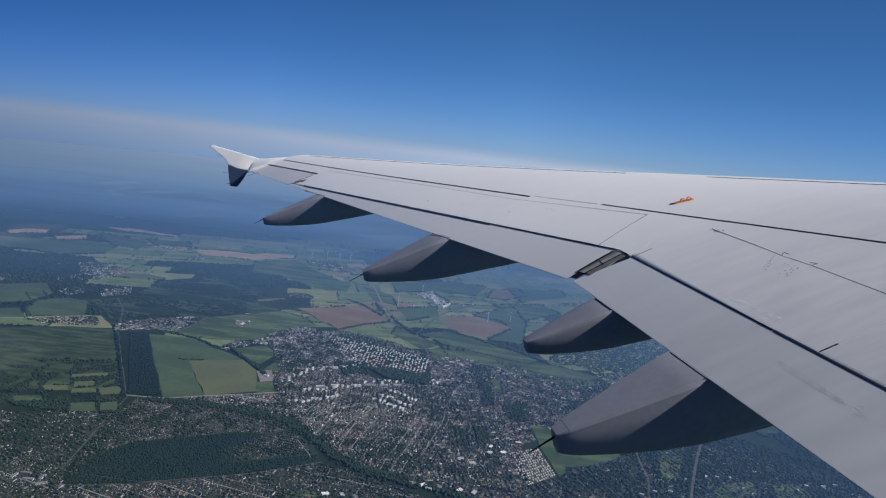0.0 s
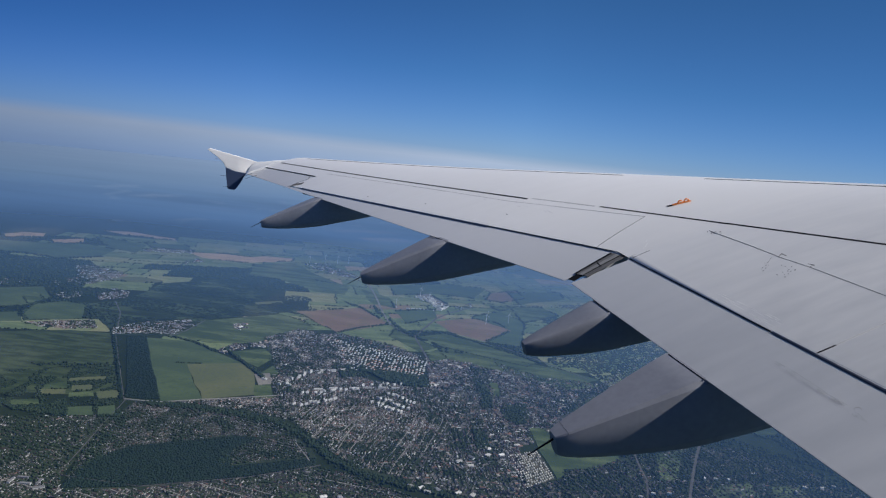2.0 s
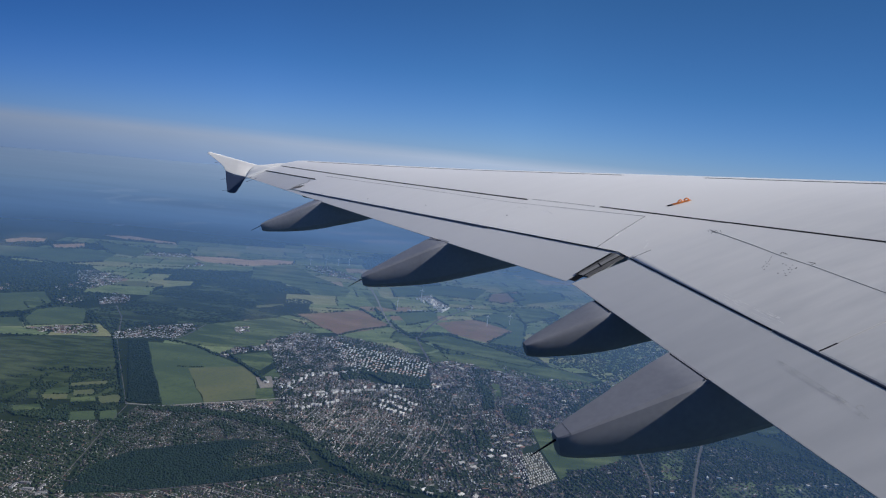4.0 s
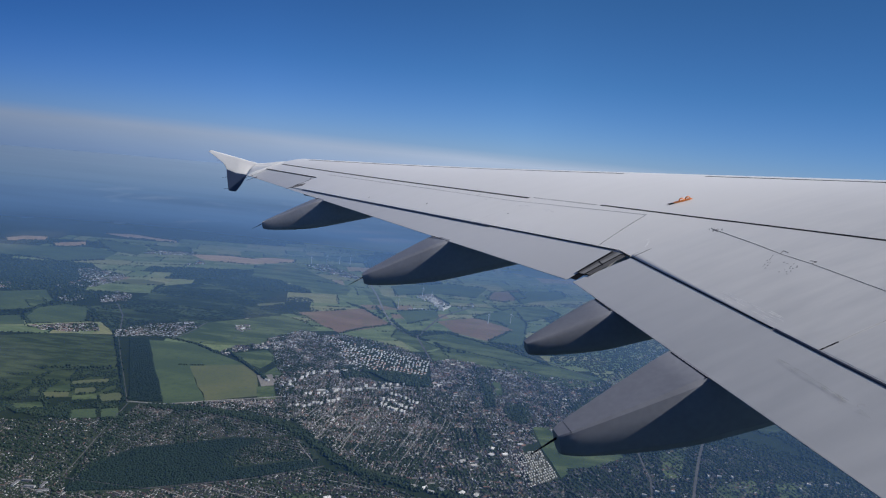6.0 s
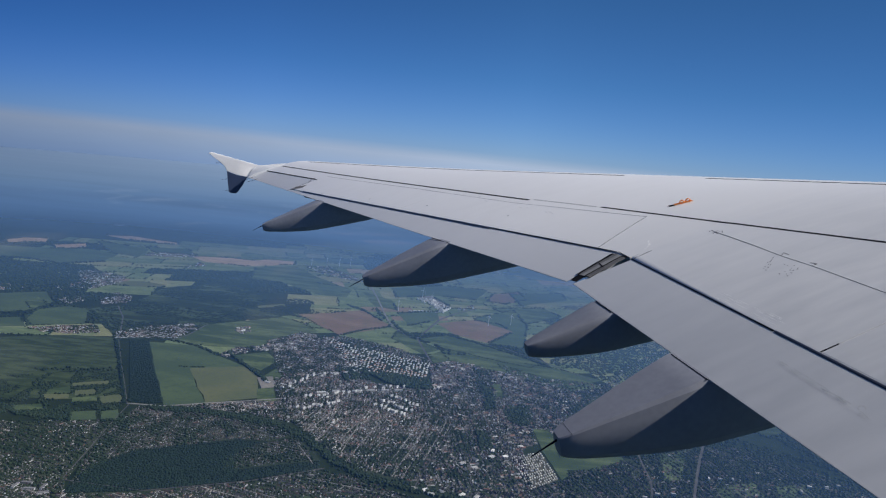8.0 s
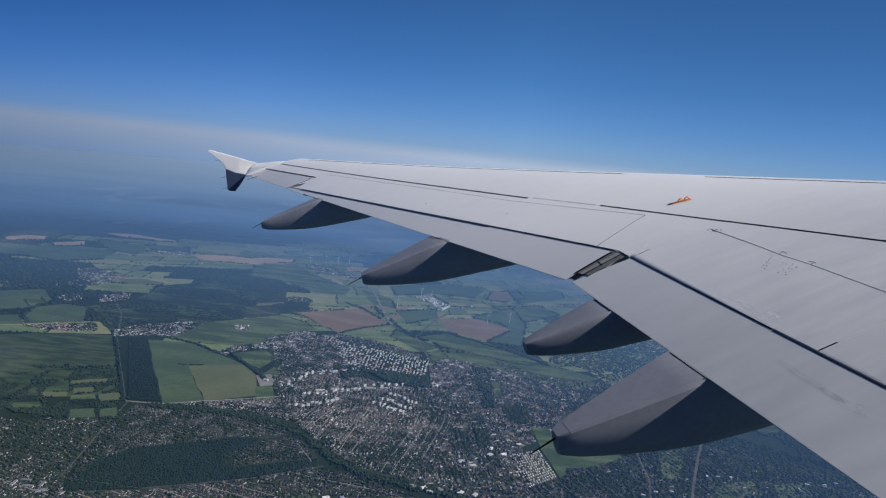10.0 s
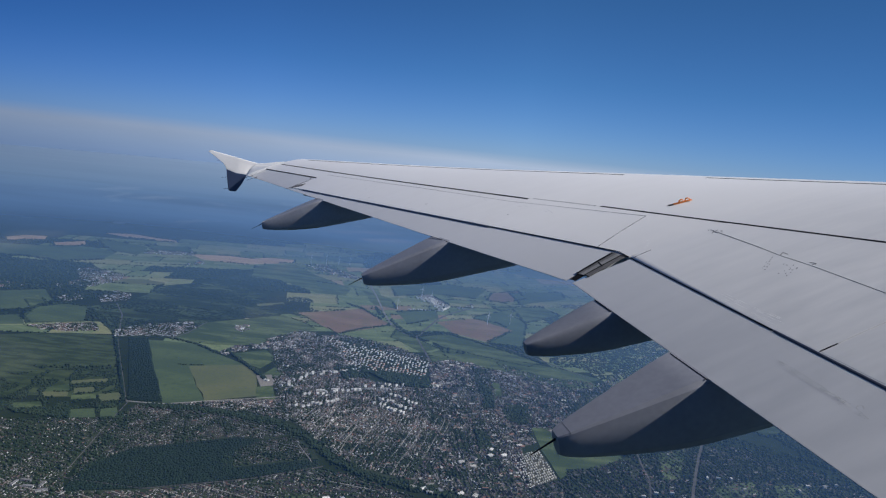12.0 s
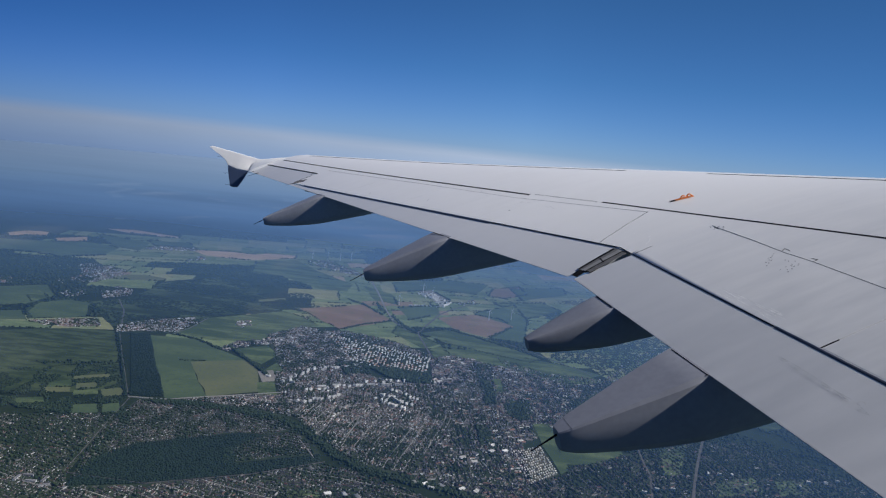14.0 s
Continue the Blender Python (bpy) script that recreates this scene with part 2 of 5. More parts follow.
soot_tc, soot_nz, soot_mr = soot_n.new("ShaderNodeTexCoord"), soot_n.new("ShaderNodeTexNoise"), soot_n.new("ShaderNodeMapRange")
soot_nz.inputs["Scale"].default_value, soot_nz.inputs["Detail"].default_value = 14, 4
soot_mr.inputs["From Min"].default_value, soot_mr.inputs["From Max"].default_value, soot_mr.inputs["To Max"].default_value = 0.4, 0.75, 0.14
soot_l.new(soot_tc.outputs["Object"], soot_nz.inputs["Vector"]); soot_l.new(soot_nz.outputs["Fac"], soot_mr.inputs["Value"])
soot_l.new(soot_mr.outputs[0], soot_n["Principled BSDF"].inputs["Alpha"])
M_FENCE = mat("fence_paint", (0.9, 0.87, 0.855), 0.45, vary=0.04, scale=3)
M_NAVY = mat("navy_blue", (0.04, 0.06, 0.12), 0.45, vary=0.1, scale=3)
M_GAP = mat("gap_shadow_rubber", (0.007, 0.008, 0.012), 0.9, vary=0.2, spec=0.1)
M_BLACK = mat("black_marking", (0.009, 0.01, 0.016), 0.9, vary=0.25, scale=3, fine=30, spec=0.08)
# gap seal; the sky's blue reflection is painted into its colour
M_COVE = mat("sky_tinted_seal", (0.02, 0.026, 0.048), 0.35, vary=0.2, scale=5, fine=30, spec=0.6)
M_LINE = mat("sealant_line", (0.07, 0.075, 0.095), 0.8, vary=0.3, scale=6, fine=60)
M_SOFT = mat("faint_sealant", (0.44, 0.44, 0.46), 0.7, vary=0.15, scale=6, fine=60)
M_SEAL = mat("grey_rubber_seal", (0.13, 0.125, 0.125), 0.7, vary=0.3, scale=9)
M_ORANGE = mat("orange_paint", (0.75, 0.22, 0.02), 0.5, vary=0.15, scale=20)
M_FADED = mat("faded_lettering", (0.3, 0.3, 0.32), 0.7, vary=0.3, scale=12)
M_SCUFF = mat("scuffed_paint", (0.72, 0.72, 0.735), 0.5, vary=0.1, scale=6, fine=40)
# for the unseen fuselage; grey chosen to bounce less light onto the wing
M_HULL = mat("fuselage_paint", (0.34, 0.35, 0.37), 0.5, vary=0.05, scale=2)
M_WORN = mat("worn_primer", (0.4, 0.4, 0.41), 0.6, vary=0.25, scale=6, fine=40)
M_STRIP = mat("dark_rubber_strip", (0.12, 0.118, 0.12), 0.6, vary=0.3, scale=9)
M_GASKET = mat("grey_gasket", (0.24, 0.24, 0.245), 0.6, vary=0.3, scale=9)
M_WHITE = mat("white_chip", (0.85, 0.85, 0.85), 0.6, vary=0.05)

M_GROUND = patch_mat("woodland_floor", (0.012, 0.024, 0.012), (0.022, 0.036, 0.015), 0.01, (0.03, 0.045, 0.018), 0.12)
M_GARDEN = patch_mat("garden_ground", (0.024, 0.042, 0.022), (0.042, 0.058, 0.032), 0.05, (0.08, 0.078, 0.058), 0.5)
M_MEADOW = patch_mat("meadow", (0.056, 0.088, 0.042), (0.125, 0.165, 0.074), 0.024, (0.04, 0.066, 0.033), 0.09, (0.5, 2.4, 1))
# pasture in darker greens than the meadow's
M_DARK_PASTURE = patch_mat("dark_pasture", (0.034, 0.056, 0.026), (0.07, 0.096, 0.042), 0.05, (0.026, 0.046, 0.024), 0.12, (0.7, 2.4, 1))
M_CLEARING = patch_mat("scrub_clearings", (0.022, 0.038, 0.022), (0.075, 0.105, 0.052), 0.022, (0.034, 0.055, 0.03), 0.09, (0.45, 2.2, 1))
M_CROP = patch_mat("young_crop", (0.066, 0.102, 0.056), (0.092, 0.132, 0.066), 0.02, (0.056, 0.09, 0.05), 0.12, (0.7, 1.6, 1))
M_CROP_PALE = patch_mat("pale_crop", (0.118, 0.14, 0.074), (0.145, 0.158, 0.08), 0.02, (0.1, 0.124, 0.064), 0.2)
M_SOIL = patch_mat("ploughed_soil", (0.22, 0.145, 0.105), (0.27, 0.185, 0.13), 0.018, (0.15, 0.145, 0.085), 0.045, (0.6, 1.8, 1))
M_STUBBLE = patch_mat("tan_stubble", (0.5, 0.35, 0.24), (0.6, 0.43, 0.3), 0.02, (0.36, 0.3, 0.19), 0.06, (0.5, 2.0, 1))
M_PATCH = [patch_mat("open_land", a, b, 0.03, c, 0.07, (0.6, 2.2, 1)) for a, b, c in (
    ((0.12, 0.17, 0.08), (0.18, 0.235, 0.11), (0.08, 0.12, 0.06)), ((0.145, 0.2, 0.095), (0.2, 0.25, 0.12), (0.1, 0.15, 0.07)), ((0.21, 0.25, 0.125), (0.26, 0.285, 0.15), (0.15, 0.19, 0.09)),
    ((0.24, 0.17, 0.12), (0.3, 0.22, 0.15), (0.18, 0.17, 0.1)), ((0.36, 0.28, 0.19), (0.42, 0.33, 0.22), (0.24, 0.23, 0.13)), ((0.25, 0.26, 0.13), (0.3, 0.3, 0.16), (0.17, 0.2, 0.09)))]
M_YARD = patch_mat("yard_paving", (0.22, 0.21, 0.19), (0.3, 0.28, 0.25), 0.05, (0.14, 0.14, 0.13), 0.4)
M_SANDY = patch_mat("sandy_plots", (0.075, 0.075, 0.055), (0.11, 0.105, 0.08), 0.06, (0.05, 0.065, 0.04), 0.35)
M_ROAD = patch_mat("pale_road", (0.26, 0.25, 0.23), (0.32, 0.31, 0.28), 0.05, (0.2, 0.2, 0.18), 0.3)
M_ASPHALT = patch_mat("asphalt", (0.09, 0.09, 0.09), (0.13, 0.125, 0.12), 0.06)
M_LEAF = ramp_mat("foliage", [(0.015, 0.034, 0.014), (0.026, 0.046, 0.018), (0.014, 0.034, 0.018), (0.036, 0.056, 0.024), (0.011, 0.027, 0.013), (0.03, 0.046, 0.021), (0.02, 0.042, 0.02)])
M_PINE = ramp_mat("pine_foliage", [(0.009, 0.024, 0.015), (0.01, 0.027, 0.017), (0.013, 0.032, 0.019), (0.009, 0.024, 0.016), (0.016, 0.037, 0.021), (0.008, 0.021, 0.014)])
M_WALL = ramp_mat("rendered_walls", [(0.76, 0.73, 0.66), (0.27, 0.25, 0.22), (0.82, 0.81, 0.78), (0.36, 0.32, 0.28), (0.3, 0.28, 0.25), (0.54, 0.5, 0.44), (0.25, 0.23, 0.21), (0.44, 0.41, 0.38), (0.33, 0.3, 0.27), (0.22, 0.21, 0.2), (0.84, 0.84, 0.83), (0.42, 0.38, 0.34)])
M_ROOF = ramp_mat("house_roofs", [(0.28, 0.155, 0.12), (0.13, 0.122, 0.118), (0.13, 0.132, 0.142), (0.22, 0.19, 0.17), (0.16, 0.145, 0.135), (0.62, 0.61, 0.59), (0.105, 0.106, 0.11), (0.22, 0.14, 0.115), (0.15, 0.145, 0.143), (0.36, 0.34, 0.3), (0.18, 0.175, 0.176)])
# dimmer copies of both palettes above, with lower light painted in
M_DIMWALL = ramp_mat("dimmed_walls", [(0.5, 0.49, 0.46), (0.16, 0.155, 0.145), (0.2, 0.19, 0.18), (0.22, 0.2, 0.18), (0.17, 0.165, 0.155), (0.3, 0.29, 0.27), (0.14, 0.135, 0.13), (0.25, 0.24, 0.23), (0.18, 0.17, 0.16), (0.58, 0.58, 0.57), (0.22, 0.21, 0.2)])
M_DIMROOF = ramp_mat("dimmed_roofs", [(0.17, 0.095, 0.075), (0.08, 0.078, 0.076), (0.085, 0.087, 0.093), (0.12, 0.11, 0.1), (0.1, 0.092, 0.088), (0.34, 0.335, 0.33), (0.07, 0.071, 0.074), (0.13, 0.085, 0.07), (0.09, 0.09, 0.09), (0.2, 0.19, 0.17), (0.11, 0.108, 0.11)])
M_WHITEWALL = ramp_mat("white_walls", [(0.8, 0.79, 0.77), (0.7, 0.68, 0.64), (0.82, 0.82, 0.82), (0.6, 0.57, 0.52)])
M_WHITEROOF = ramp_mat("white_sheet_roofs", [(0.8, 0.8, 0.8), (0.62, 0.62, 0.63), (0.74, 0.73, 0.7), (0.45, 0.45, 0.46)], 0.5)
M_REDROOF = ramp_mat("red_roofs", [(0.32, 0.2, 0.16), (0.55, 0.5, 0.46), (0.26, 0.15, 0.12), (0.62, 0.6, 0.57), (0.2, 0.13, 0.11)])
M_SLAB = mat("slab_plaster", (0.87, 0.86, 0.84), 0.8, vary=0.06, scale=0.3, fine=3, obj=0.08)
M_PALEROOF = mat("pale_roofing", (0.6, 0.58, 0.55), 0.8, vary=0.1, scale=0.5, fine=3, obj=0.25)
M_TILEROOF = mat("orange_tiles", (0.5, 0.23, 0.12), 0.8, vary=0.12, scale=0.6, fine=4, obj=0.25)
M_FLAT = mat("flat_roofing", (0.54, 0.53, 0.52), 0.85, vary=0.25, scale=0.4, fine=2, obj=0.45)
M_FELT = mat("roofing_felt", (0.2, 0.2, 0.205), 0.85, vary=0.2, scale=0.5, fine=2, obj=0.4)
M_BEIGE = mat("beige_boards", (0.8, 0.77, 0.69), 0.8, vary=0.1, scale=0.5, obj=0.2)
M_BAND = mat("window_band", (0.06, 0.07, 0.085), 0.25, vary=0.2, scale=0.6)
M_SHED = mat("shed_cladding", (0.6, 0.6, 0.6), 0.6, vary=0.1, scale=0.2, obj=0.3)
M_TURBINE = mat("turbine_white", (0.8, 0.8, 0.8), 0.5, vary=0.03)


# ---- mesh helpers ----
def mesh_object(name, verts, faces, materials, parent=None, label="", mats=None, smooth=False):
    me = bpy.data.meshes.new(name)
    me.from_pydata(verts, [], faces)
    for m in materials if isinstance(materials, (list, tuple)) else [materials]:
        me.materials.append(m)
    if mats is not None:
        me.polygons.foreach_set("material_index", mats)
    if smooth:
        me.polygons.foreach_set("use_smooth", [True] * len(me.polygons))
    me.update()
    ob = new(name, me)
    if parent:
        ob.parent = parent
    if label:
        tagged(ob, label=label)
    return ob


def part(name, bm, material, parent, label=""):
    me = bpy.data.meshes.new(name)
    bm.to_mesh(me)
    bm.free()
    me.materials.append(material)
    ob = new(name, me)
    ob.parent = parent
    if label:
        tagged(ob, label=label)
    return ob


def sharp_smooth(ob, angle=35):
    """Smooth shading with creases kept."""
    bm = bmesh.new()
    bm.from_mesh(ob.data)
    bmesh.ops.recalc_face_normals(bm, faces=bm.faces)
    for fc in bm.faces:
        fc.smooth = True
    for e in bm.edges:
        if len(e.link_faces) == 2 and e.calc_face_angle(0) > radians(angle):
            e.smooth = False
    bm.to_mesh(ob.data)
    bm.free()
    return ob


# ---- land ----
def flat_land(name, corners, material, z, label, category):
    """A level piece of land cover with its edge slightly ragged."""
    rnd = random.Random(len(name) * 7 + int(abs(corners[0][0])))
    pts = []
    for i, (x, y) in enumerate(corners):
        x2, y2 = corners[(i + 1) % len(corners)]
        d = math.hypot(x2 - x, y2 - y)
        k = max(1, min(12, int(d / 18)))
        for j in range(k):
            f = j / k
            w = 0.0 if j == 0 else min(3.5, d * 0.018)
            pts.append((x + (x2 - x) * f + rnd.uniform(-w, w), y + (y2 - y) * f + rnd.uniform(-w, w), z))
    n = len(pts)
    verts = pts + [(x, y, z - 0.6) for x, y, _ in pts]
    faces = [tuple(range(n))] + [(i, i + n, (i + 1) % n + n, (i + 1) % n) for i in range(n)]
    ob = mesh_object(name, verts, faces, material)
    if ob.data.polygons[0].normal.z < 0:
        ob.data.flip_normals()
    return tagged(ob, label, category, kind="structure")


def lane(name, line, width, material, z, label, category="road"):
    """A strip along a line, with its thickness."""
    verts, faces = [], []
    pts = [Vector(p) for p in line]
    for i, p in enumerate(pts):
        d = (pts[min(i + 1, len(pts) - 1)] - pts[max(i - 1, 0)]).normalized()
        o = Vector((-d.y, d.x)) * width / 2
        for q, h in ((p + o, z), (p - o, z), (p - o, z - 0.5), (p + o, z - 0.5)):
            verts.append((q.x, q.y, h))
        if i:
            b, a = 4 * i, 4 * i - 4
            for k in range(4):
                faces.append((a + k, b + k, b + (k + 1) % 4, a + (k + 1) % 4))
    ob = mesh_object(name, verts, faces, material)
    w = width / 2 + 0.4
    xs, ys = [p[0] for p in line], [p[1] for p in line]
    LANES.append((line, w, min(xs) - w, max(xs) + w, min(ys) - w, max(ys) + w))
    return tagged(ob, label, category, kind="structure")


LANES = []


def on_lane(x, y):
    return any(x0 < x < x1 and y0 < y < y1 and to_line(x, y, ln) < w for ln, w, x0, x1, y0, y1 in LANES)


def inside(x, y, poly):
    c, j = False, len(poly) - 1
    for i in range(len(poly)):
        (xi, yi), (xj, yj) = poly[i], poly[j]
        if (yi > y) != (yj > y) and x < (xj - xi) * (y - yi) / (yj - yi) + xi:
            c = not c
        j = i
    return c


def to_line(x, y, line):
    """Distance from a point to a line of points."""
    best = 1e9
    for (ax, ay), (bx, by) in zip(line, line[1:]):
        dx, dy = bx - ax, by - ay
        t = max(0, min(1, ((x - ax) * dx + (y - ay) * dy) / (dx * dx + dy * dy + 1e-9)))
        best = min(best, math.hypot(x - ax - t * dx, y - ay - t * dy))
    return best


def clump_shapes(seed):
    rnd = random.Random(seed)
    shapes = []
    for _ in range(8):
        bm = bmesh.new()
        bmesh.ops.create_icosphere(bm, subdivisions=1, radius=1)
        for v in bm.verts:
            v.co *= rnd.uniform(0.7, 1.25)
            v.co.z = v.co.z * 0.8 + 0.55
        bm.verts.ensure_lookup_table()
        shapes.append((np.array([v.co[:] for v in bm.verts]), np.array([[v.index for v in fc.verts] for fc in bm.faces])))
        bm.free()
    return shapes


CLUMPS = clump_shapes(3)


def grow(name, places, material, label, category="trees"):
    """Many tree crowns as one piece of woodland. places: x, y, radius, height."""
    rnd = random.Random(len(places))
    vs, fs, base = [], [], 0
    for x, y, r, h in places:
        if on_lane(x, y):
            continue
        v, f = CLUMPS[rnd.randrange(8)]
        a = rnd.uniform(0, 6.28)
        c, s = math.cos(a), math.sin(a)
        w = np.empty_like(v)
        w[:, 0], w[:, 1], w[:, 2] = x + r * (c * v[:, 0] - s * v[:, 1]), y + r * (s * v[:, 0] + c * v[:, 1]), v[:, 2] * h / 1.4
        vs.append(w); fs.append(f + base)
        base += len(v)
    if not vs:
        return None
    ob = mesh_object(name, np.concatenate(vs).tolist(), np.concatenate(fs).tolist(), material, smooth=True)
    return tagged(ob, label, category, kind="stuff")


def scatter(poly, count, r0, r1, seed, keep=None, tall=1.1):
    rnd = random.Random(seed)
    xs, ys = [p[0] for p in poly], [p[1] for p in poly]
    out = []
    while count > 0:
        x, y = rnd.uniform(min(xs), max(xs)), rnd.uniform(min(ys), max(ys))
        count -= 1
        if inside(x, y, poly) and (keep is None or keep(x, y)) and wooded(x, y):
            r = rnd.uniform(r0, r1)
            out.append((x, y, r, r * 1.4 * rnd.uniform(0.8, 1.2) * tall))
    return out


def hedge(line, step, r0, r1, seed, wide=1.0):
    rnd = random.Random(seed)
    out = []
    for (ax, ay), (bx, by) in zip(line, line[1:]):
        n = max(1, int(math.hypot(bx - ax, by - ay) / step))
        for i in range(n):
            f = (i + rnd.random()) / n
            r = rnd.uniform(r0, r1)
            out.append((ax + (bx - ax) * f + rnd.gauss(0, wide), ay + (by - ay) * f + rnd.gauss(0, wide), r, r * 1.6))
    return out


def houses(name, places, label, roof=None, wall=None):
    """Small pitched-roof houses of one district. places: x, y, width, depth, eaves, ridge, turn."""
    verts, faces, mats = [], [], []
    for x, y, w, d, e, g, a in places:
        if on_lane(x, y):
            continue
        c, s, b = math.cos(a), math.sin(a), len(verts)
        for px, py, pz in ((-w, -d, 0), (w, -d, 0), (w, d, 0), (-w, d, 0), (-w, -d, e), (w, -d, e), (w, d, e), (-w, d, e)):
            px, py = px / 2, py / 2
            verts.append((x + c * px - s * py, y + s * px + c * py, pz + 0.1))
        for px in (-w / 2, w / 2):
            verts.append((x + c * px, y + s * px, g + 0.1))
        faces += [(b, b + 1, b + 5, b + 4), (b + 2, b + 3, b + 7, b + 6), (b + 1, b + 2, b + 6, b + 9, b + 5), (b + 3, b, b + 4, b + 8, b + 7)]
        mats += [0, 0, 0, 0]
        o = len(verts)                      # roof as its own island, with eaves
        k = 1.12
        for px, py, pz in ((-w, -d, e - 0.06), (w, -d, e - 0.06), (w, 0, g + 0.03), (-w, 0, g + 0.03), (w, d, e - 0.06), (-w, d, e - 0.06)):
            px, py = px / 2 * k, py / 2 * k
            verts.append((x + c * px - s * py, y + s * px + c * py, pz + 0.1))
        faces += [(o, o + 1, o + 2, o + 3), (o + 3, o + 2, o + 4, o + 5)]
        mats += [1, 1]
    if not verts:
        return None
    ob = mesh_object(name, verts, faces, [wall or M_WALL, roof or M_ROOF], mats=mats)
    return tagged(ob, label, "houses", kind="stuff")


def bend(p):
    """Bends straight street lines a little, as grown towns have them."""
    return p + Vector((noise.noise((p.x * 0.011, p.y * 0.011, 1.5)), noise.noise((p.x * 0.011, p.y * 0.011, 9.5)))) * 9


def district(name, poly, turn, street, plot, seed, label, tree_ratio=1.2, fill=0.85, size=2.0, roof=None, avoid=(), garden=True, tree=(0.45, 1.0), lane_share=0.35, bright=False, old=False):
    """Streets of houses in rows, with gardens and trees between; turn: the streets' direction in degrees."""
    rnd = random.Random(seed)
    a = radians(turn)
    u, v = Vector((math.cos(a), math.sin(a))), Vector((-math.sin(a), math.cos(a)))
    cs = [(Vector(p).dot(u), Vector(p).dot(v)) for p in poly]
    u0, u1, v0, v1 = min(c[0] for c in cs), max(c[0] for c in cs), min(c[1] for c in cs), max(c[1] for c in cs)
    out, trees, lanes = [], [], []
    k = v0
    while k < v1:
        lo = hi = None
        for side in (-1, 1):
            q = u0 + rnd.uniform(0, plot)
            while q < u1:
                c = u * q + v * (k + side * street * rnd.uniform(0.13, 0.46))
                if inside(c.x, c.y, poly) and all(to_line(c.x, c.y, ln) > w for ln, w in avoid):
                    lo, hi = (q if lo is None else min(lo, q)), (q if hi is None else max(hi, q))
                    dens = 0.7 * noise.noise((c.x * 0.016, c.y * 0.016, seed * 3.7)) + 1.2 * noise.noise((c.x * 0.07, c.y * 0.07, seed))
                    p = bend(c)
                    if rnd.random() < fill + dens * 0.75:
                        g = rnd.choice((0.7, 0.8, 0.9, 1.0, 1.0, 1.2, 1.4, 2.2, 2.8)) * size
                        w, d = g * rnd.uniform(0.8, 1.3), min(g, size * 1.2) * rnd.uniform(0.6, 0.95)
                        e = size * rnd.uniform(0.35, 0.75)
                        out.append((p.x, p.y, w, d, e, e + d * rnd.uniform(0.25, 0.5), a + rnd.choice((0, 0, 1.5708)) + rnd.gauss(0, 0.12)))
                    for _ in range(4):
                        if rnd.random() < tree_ratio / 4 - dens * 0.6:
                            t = bend(c + u * rnd.uniform(-plot, plot) * 0.7 + v * side * rnd.uniform(-0.1, 0.3) * street)
                            r = rnd.uniform(*tree) * rnd.choice((0.7, 1, 1, 1.25))
                            trees.append((t.x, t.y, r, r * 1.5))
                q += plot * rnd.uniform(0.7, 1.3)
        if lo is not None and hi - lo > 15 and rnd.random() < lane_share:
            lanes.append((u * lo + v * k, u * hi + v * k))
        k += street * rnd.uniform(0.85, 1.2)
    # old picks the copies with lower light painted into walls and roofs
    houses(name + "_houses", out, label, roof or (M_DIMROOF if old else None), M_WHITEWALL if bright else M_DIMWALL if old else None)
    grow(name + "_garden_trees", trees, M_LEAF, "green garden trees between the houses of the " + name.replace("_", " "))
    verts, faces = [], []
    for p, q in lanes:                      # broken into short lengths, clipped to the district
        n = int((q - p).length / 6)
        w = v * 0.4
        for i in range(n):
            c0, c1 = p + (q - p) * (i / n), p + (q - p) * ((i + 1) / n)
            m = (c0 + c1) / 2
            if inside(m.x, m.y, poly):
                b = len(verts)
                c0, c1 = bend(c0), bend(c1)
                for z in (0.42, 0.1):
                    verts += [(*(c0 - w), z), (*(c1 - w), z), (*(c1 + w), z), (*(c0 + w), z)]
                faces += [(b, b + 1, b + 2, b + 3), (b, b + 4, b + 5, b + 1), (b + 3, b + 2, b + 6, b + 7)]
    if verts:
        tagged(mesh_object(name + "_streets", verts, faces, M_ROAD if seed % 4 == 1 else M_ASPHALT), "narrow paved streets between the houses of the " + name.replace("_", " "), "streets", kind="structure")
    if garden:
        flat_land(name + "_gardens", poly, M_GARDEN, 0.15, "mottled garden ground between houses and trees", "gardens")
    return len(out), len(trees)


spread_bank = (0, 60, 120, 200, 235, 260, 290, 320)
ground_ring = 4900.0
bm = bmesh.new()
bmesh.ops.create_circle(bm, cap_ends=True, radius=ground_ring, segments=96)
me = bpy.data.meshes.new("ground")
bm.to_mesh(me); bm.free()
me.materials.append(M_GROUND)
tagged(new("ground", me), "dark green wooded plain reaching the horizon", "ground", kind="structure")


def haze_sheet(radius, z):
    """One level sheet with painted haze over the whole plain, with a raised rim along the horizon."""
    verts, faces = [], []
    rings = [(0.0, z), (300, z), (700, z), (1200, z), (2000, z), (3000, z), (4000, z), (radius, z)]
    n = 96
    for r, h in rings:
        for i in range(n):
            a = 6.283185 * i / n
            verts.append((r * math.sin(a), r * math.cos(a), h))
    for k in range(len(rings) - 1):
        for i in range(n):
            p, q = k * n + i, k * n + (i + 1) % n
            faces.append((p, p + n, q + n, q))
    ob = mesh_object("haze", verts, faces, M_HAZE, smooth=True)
    return tagged(ob, "flat blue sheet painted as thin haze over the plain", "haze", kind="structure")


haze_sheet(4950, 34)

# the far haze bank: a ring that glows, with the haze painted on
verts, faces = [], []
